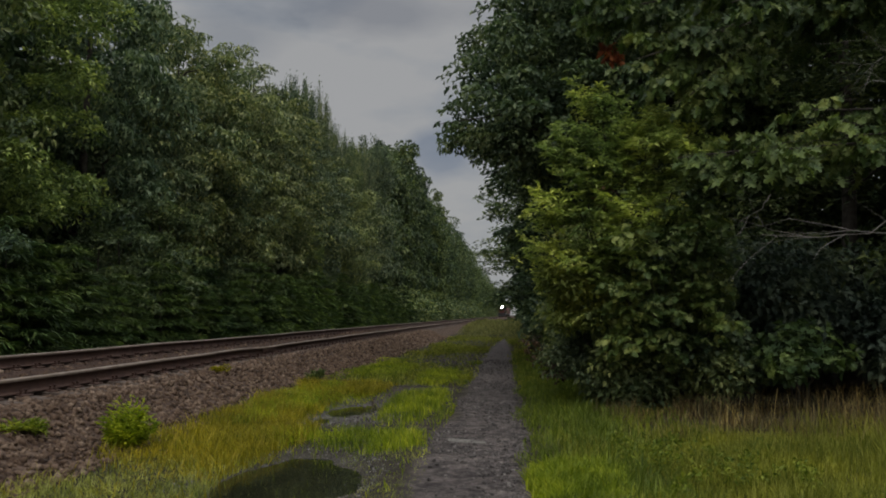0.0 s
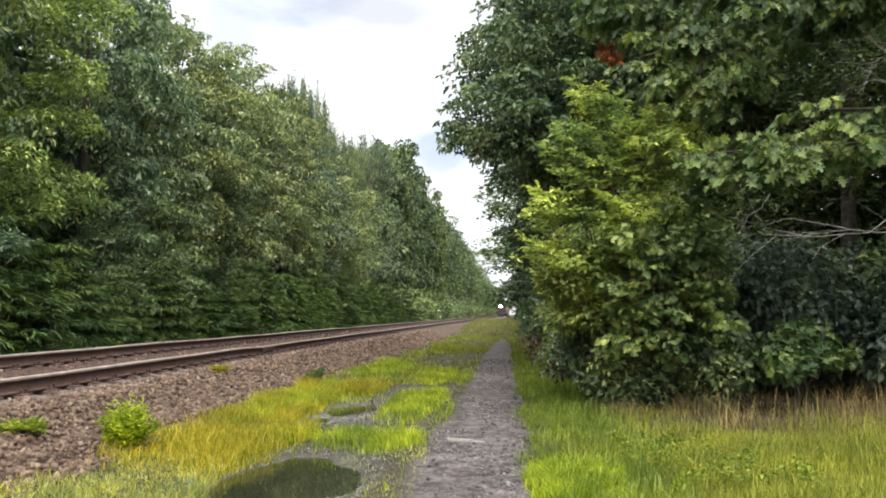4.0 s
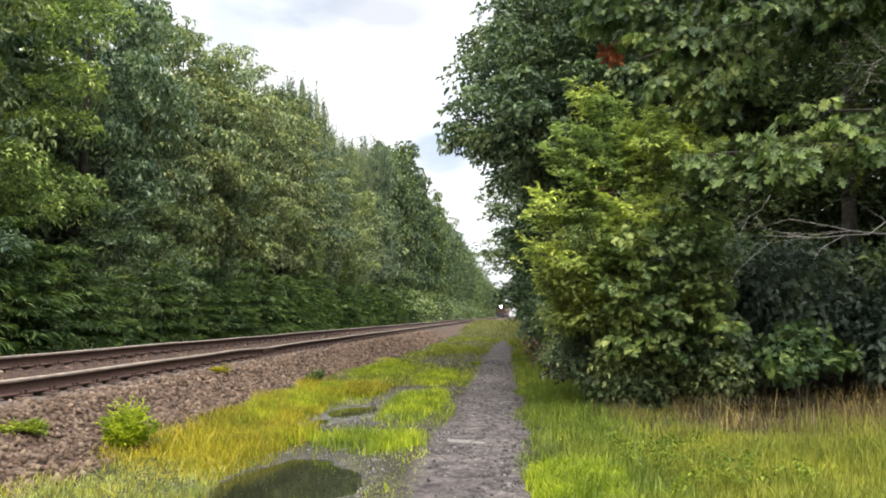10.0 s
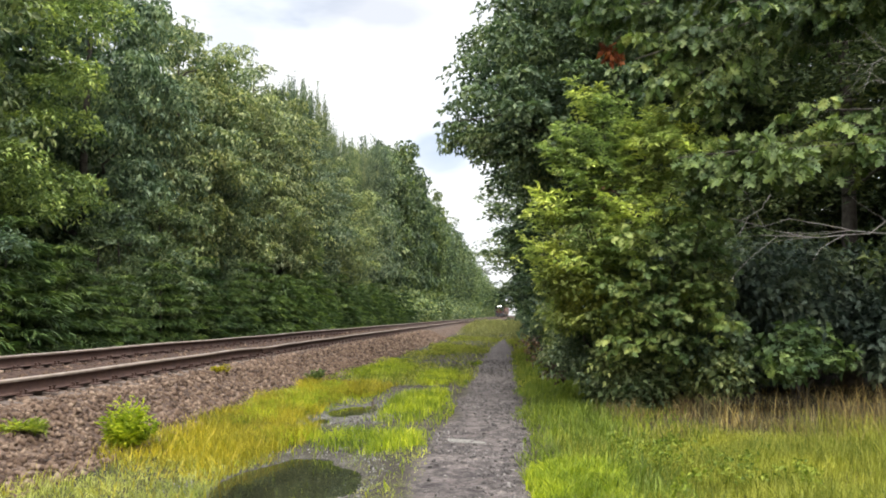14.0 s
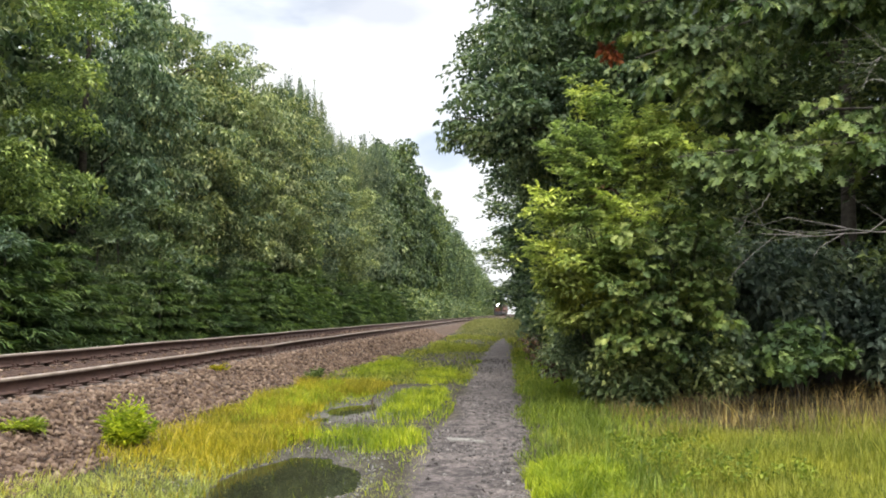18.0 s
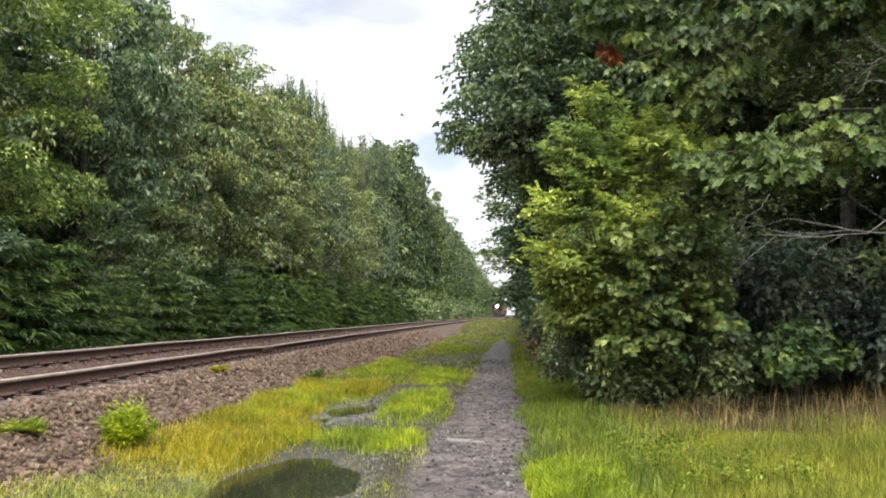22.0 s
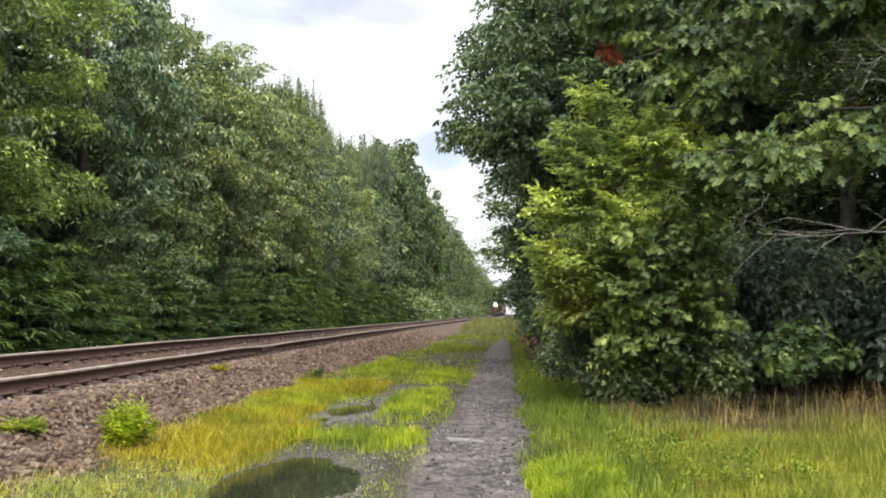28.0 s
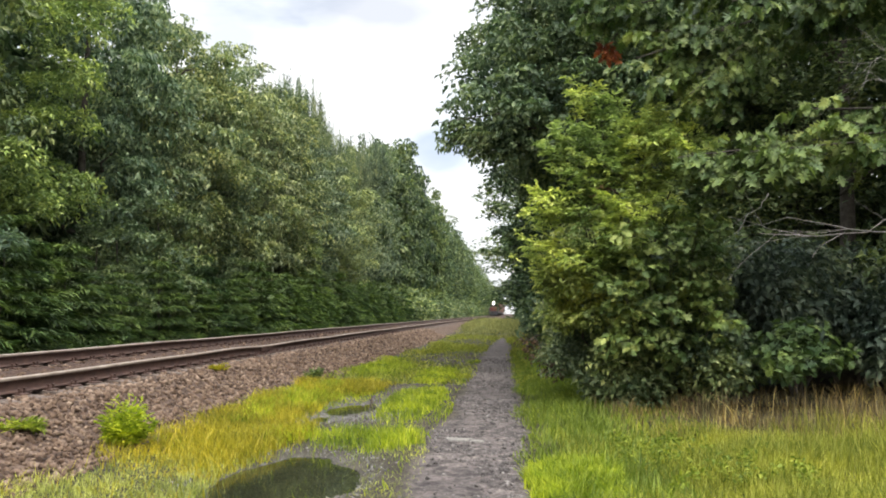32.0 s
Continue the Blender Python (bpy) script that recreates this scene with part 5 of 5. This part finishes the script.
UNDER, AMONG = "bare grey dead branch under the oak", "bare grey dead branch among oak leaves"
dead_branch("dead_branch", 501, (6.2, 12.3, 2.95), (3.55, 11.4, 2.62), 0.013, 6, UNDER)
dead_branch("dead_branch", 502, (6.2, 12.4, 2.9), (3.2, 11.5, 3.22), 0.010, 5, UNDER)
dead_branch("dead_branch", 503, (3.75, 11.7, 3.22), (3.15, 11.4, 2.68), 0.009, 2, "thin bare dead branch under the oak")
dead_branch("dead_branch", 504, (6.2, 12.2, 5.2), (4.68, 11.3, 4.85), 0.006, 7, AMONG)
dead_branch("dead_branch", 505, (6.2, 12.2, 4.9), (4.85, 11.3, 5.35), 0.006, 7, AMONG)
dead_branch("dead_branch", 506, (6.0, 12.0, 4.6), (4.9, 11.2, 4.62), 0.005, 6, AMONG)

r = np.random.default_rng(510)
red = tagged(new("red_leaf_cluster"), "hanging cluster of dead red-brown leaves in the tree", "leaves")
red.matrix_basis = Matrix.Translation((1.70, 12.9, 5.78))
v, f = clump_leaves(r, [(0, 0, 0), (0.03, 0, -0.06)], [(0.10, 0.10, 0.12), (0.06, 0.06, 0.10)], 60, 0.14, 0.6, 0.9, blades=lobed_blades, cull=0)
child("foliage", mesh_data("foliage", v, f, M_RED), red)
v, f = tube([(0.2, 0.3, 0.4), (0.1, 0.15, 0.25), (0, 0, 0.05)], [0.012, 0.01, 0.006], 5)
child("stem", mesh_data("stem", v, f, M_BARK), red)


for at_, seed in (((1.45, 12.35, 3.35), 531), ((0.50, 15.2, 0.80), 532), ((0.62, 14.0, 0.85), 533), ((0.42, 16.5, 0.95), 534), ((0.70, 13.3, 0.62), 535)):
    dead = tagged(new("dead_leaf_cluster"), "small cluster of withered red-brown leaves in the shrubs", "leaves")
    dead.matrix_basis = Matrix.Translation(at_)
    v, f = clump_leaves(np.random.default_rng(seed), [(0, 0, 0), (0.06, 0, -0.08)], [(0.20, 0.2, 0.13), (0.16, 0.2, 0.15)], 70, 0.09, 0.5, 0.8, cull=0)
    child("foliage", mesh_data("foliage", v, f, M_BROWN), dead)
    v, f = tube([(0.25, 0.4, 0.1), (0.12, 0.2, 0.08), (0, 0, 0)], [0.012, 0.01, 0.006], 5)
    child("stem", mesh_data("stem", v, f, M_BARK), dead)


def tuft(name, seed, x, y, rad, h, count, mat, label, z=None):
    """A bushy weed: leafy stalks fanning up from one root."""
    r = np.random.default_rng(seed)
    ob = tagged(new(name), label, "plant")
    ob.matrix_basis = Matrix.Translation((x, y, float(ground_z(x, y)) if z is None else z))
    n = max(8, count // 24)
    a, q = r.random(n) * 6.283, np.sqrt(r.random(n))
    en = np.stack([rad * q * np.cos(a), rad * q * np.sin(a), h * np.sqrt(1.05 - 0.75 * q ** 2) * r.uniform(0.45, 1.2, n)], 1)
    st = en * [[0.3, 0.3, 0.15]]
    for k in range(6):
        v, f = tube([(0, 0, -0.03), st[k] + [0, 0, 0.02], en[k]], [0.006, 0.005, 0.002], 5)
        child("stalk", mesh_data("stalk", v, f, mat), ob)
    child("foliage", mesh_data("foliage", *leaf_blades(*spray_points(r, st, en, 6, 4, 0.075, 0.22, spread=0.9, droop=0.0, hang=-0.1, flat=0.3, upward=0.8, reach=0.25)), mat), ob)
    return ob


tuft("weed_clump", 521, -3.96, 8.15, 0.27, 0.42, 2200, M_LIMEGRASS, "bushy bright green weed clump at the foot of the ballast")
tuft("weed_clump", 522, -4.72, 7.45, 0.26, 0.08, 600, M_MIDGRASS, "small yellow-green weed growing in the ballast", 0.38)
tuft("weed_clump", 523, -4.0, 16.5, 0.22, 0.26, 500, M_FRESH, "small dark green weed at the foot of the ballast")
tuft("weed_clump", 524, -4.95, 13.5, 0.16, 0.12, 300, M_YGRASS, "small yellowing weed growing in the ballast", 0.49)
for x, y, h in ((-2.28, 13.4, 0.16), (-2.05, 10.8, 0.12)):
    v, f = tube([(0, 0, -0.08), (0.01, 0, h * 0.5), (0.015, 0.01, h)], [0.022, 0.02, 0.012], 6)
    ob = tagged(new("stump"), "dark broken stump standing in the puddle", "stump")
    ob.matrix_basis = Matrix.Translation((x, y, WATER_Z))
    child("wood", mesh_data("wood", v, f, M_TIE), ob)

# a white flower head at the meadow's edge
flower = tagged(new("white_flower"), "creamy white flower head on a thin green stalk", "flower")
flower.matrix_basis = Matrix.Translation((4.78, 10.0, float(ground_z(4.78, 10.0))))
v, f = tube([(0, 0, -0.02), (0.02, 0, 0.3), (0.0, 0, 0.62)], [0.006, 0.005, 0.004], 5)
child("stalk", mesh_data("stalk", v, f, M_MIDGRASS), flower)
M_PETAL = leaf_material("white_petals", (0.55, 0.52, 0.40), (0.70, 0.67, 0.55), (0.80, 0.78, 0.68), 0.3)
v, f = clump_leaves(np.random.default_rng(541), [(0, 0, 0.66)], [(0.055, 0.055, 0.04)], 160, 0.035, 0.7, 0.0, cull=0)
child("petals", mesh_data("petals", v, f, M_PETAL), flower, "creamy white petals")

# pale flat slabs added in place of a pale mud streak on the path
M_FLAT = plain_material("pale_mud_crust", [(0.3, (0.10, 0.092, 0.082)), (0.7, (0.20, 0.185, 0.165))], 14.0, 0.9, 0.2, 0, (60, 0.5, 0.01))
for x, y, sx, sy in ((-0.60, 9.75, 0.20, 0.12), (-0.42, 9.68, 0.15, 0.10)):
    bm = bmesh.new()
    a = np.linspace(0, 2 * np.pi, 11, endpoint=False)
    q = 1 + 0.18 * np.sin(a * 3 + x * 9) + 0.1 * np.sin(a * 5 + y)
    low = [bm.verts.new((sx * np.cos(t) * k, sy * np.sin(t) * k, -0.02)) for t, k in zip(a, q)]
    top_ = [bm.verts.new((0.86 * sx * np.cos(t) * k, 0.86 * sy * np.sin(t) * k, 0.012)) for t, k in zip(a, q)]
    bm.faces.new(top_)
    for i in range(11):
        bm.faces.new((low[i], low[(i + 1) % 11], top_[(i + 1) % 11], top_[i]))
    me = bpy.data.meshes.new("flat_stone")
    bm.to_mesh(me)
    bm.free()
    me.materials.append(M_FLAT)
    ob = tagged(new("flat_stone", me), "pale slab standing in for a mud streak on the gravel path", "stone", "flat stones in the path")
    ob.matrix_basis = Matrix.Translation((x, y, float(ground_z(x, y)) + 0.004))

# broad-leaved weeds in the meadow
r = np.random.default_rng(551)
for k in range(34):
    x, y = r.uniform(1.1, 2.5), r.uniform(6.6, 8.7)
    w = tagged(new("meadow_weed"), "small green broad-leaved weed in the grass", "plant", "weeds in the meadow")
    w.matrix_basis = Matrix.Translation((x, y, float(ground_z(x, y))))
    h = r.uniform(0.14, 0.24)
    c = [(r.normal(0, 0.05), r.normal(0, 0.05), h * q) for q in (0.45, 0.7, 0.95)]
    v, f = clump_leaves(r, c, [(0.07, 0.07, 0.05)] * 3, 40, 0.05, 0.45, 0.2, cull=0)
    child("foliage", mesh_data("foliage", v, f, M_MIDGRASS), w)
    v, f = tube([(0, 0, -0.02), (0.005, 0, h * 0.5), c[2]], [0.005, 0.004, 0.003], 5)
    child("stalk", mesh_data("stalk", v, f, M_MIDGRASS), w)

# a small bird that crosses the sky from tree to tree
M_BIRD = plain_material("dark_feathers", [(0.3, (0.020, 0.018, 0.017)), (0.7, (0.055, 0.048, 0.042))], 40.0, 0.7, 0.3)


def small_bird():
    ob = tagged(new("bird"), "small dark bird flying between the trees", "bird")
    v, f = tube([(0, -0.085, 0.0), (0, -0.06, 0.0), (0, -0.02, -0.004), (0, 0.03, 0.0), (0, 0.06, 0.008)], [0.008, 0.020, 0.028, 0.024, 0.016], 10)
    child("body", mesh_data("body", v, f, M_BIRD, True), ob)
    bm = bmesh.new()
    bmesh.ops.create_uvsphere(bm, u_segments=12, v_segments=8, radius=0.020)
    bmesh.ops.translate(bm, verts=bm.verts, vec=(0, 0.078, 0.012))
    head = part("head", bm, M_BIRD, ob, smooth=True)
    bm = bmesh.new()
    bmesh.ops.create_cone(bm, cap_ends=True, segments=8, radius1=0.006, radius2=0.001, depth=0.022, matrix=Matrix.Translation((0, 0.106, 0.010)) @ Matrix.Rotation(radians(-90), 4, "X"))
    part("beak", bm, M_BIRD, head)
    for side in (-1, 1):
        bm = bmesh.new()
        outline = [(0.015, 0.045), (0.075, 0.062), (0.155, 0.020), (0.185, -0.045), (0.120, -0.025), (0.060, -0.035), (0.015, -0.040)]
        top = [bm.verts.new((side * x, y, 0.012 + 0.28 * x)) for x, y in outline]
        low = [bm.verts.new((side * x, y, 0.006 + 0.28 * x)) for x, y in outline]
        bm.faces.new(top)
        bm.faces.new(low[::-1])
        for k in range(7):
            bm.faces.new((top[k], low[k], low[(k + 1) % 7], top[(k + 1) % 7]))
        bmesh.ops.recalc_face_normals(bm, faces=bm.faces)
        part("wing", bm, M_BIRD, ob)
    bm = bmesh.new()
    box(bm, -0.022, 0.022, -0.165, -0.075, -0.004, 0.003, 0.002)
    part("tail", bm, M_BIRD, ob)
    return ob


bird = small_bird()


def motions():
    """The train creeps nearer along the bending track."""
    lift = (TOP_N + TOP_F) / 2
    for k, thing in enumerate([loco] + wagons):
        rows = []
        for t, s in ((0.0, 322.0), (8.0, 307.0), (12.0, 299.0), (20.0, 281.0), (28.0, 260.0), (32.0, 248.0)):
            y = s + (0 if k == 0 else 21.6 + 16.8 * (k - 1))
            x = (RAIL_N + RAIL_F) / 2 + float(bend(y))
            rows.append((t, pose(x, y, lift, 0, 0, -math.degrees(y / 14000.0))))
        walk(thing, rows)
    # the wind: shoots lean, the hanging bough and the dead leaves stir
    lean = ((0, 3), (1, 4), (3.5, 1), (9, 0), (10.5, -2.5), (12, 0), (16.5, 0), (18, -4.5), (20, -5), (21.5, 1), (23, -3.5), (24, 0.5), (25.5, -2), (28, -6), (29.5, -2), (30.5, -7), (32, -5.5))
    for thing in SWAYING:
        rest = Matrix.LocRotScale(thing.location, thing.rotation_euler, None)
        at_ = Matrix.Translation(thing.location)
        walk(thing, [(t, at_ @ pose(0, 0, 0, 0, a * 0.128, 0) @ at_.inverted() @ rest) for t, a in lean])
    drift = ((0, -1), (2, -3.6), (3.5, -5), (6, -4), (9, -3), (11, -2), (13, 2), (14.5, -1), (16.5, -3), (20, -3.5), (23, -5), (25, -3), (28, -4.5), (30, -5.5), (32, -6.5))
    o = red.location.copy()
    walk(red, [(t, pose(o.x + a * 0.004, o.y, o.z + 0.0012 * a, 0, 0.1 * a, 0)) for t, a in drift])
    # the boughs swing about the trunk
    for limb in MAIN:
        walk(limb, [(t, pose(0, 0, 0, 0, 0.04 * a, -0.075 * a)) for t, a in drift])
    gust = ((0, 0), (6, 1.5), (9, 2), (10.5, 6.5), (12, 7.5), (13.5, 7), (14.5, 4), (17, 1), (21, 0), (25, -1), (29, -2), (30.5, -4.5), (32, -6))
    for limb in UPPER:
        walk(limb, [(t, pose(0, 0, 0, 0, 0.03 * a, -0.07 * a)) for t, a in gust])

    # the bird leaves one crown and lands in another
    walk(bird, [(t, pose(x, y, z, 0, 0, 82)) for t, x, y, z in (
        (0, 2.4, 27.5, 11.0), (20.8, 2.4, 27.5, 11.0), (21.6, 0.97, 36.0, 12.2), (21.85, -2.77, 38.0, 11.8), (22.0, -5.25, 39.5, 11.56), (22.2, -8.73, 41.0, 11.07),
        (22.5, -13.2, 42.5, 10.6), (32, -13.2, 42.5, 10.6))])


motions()
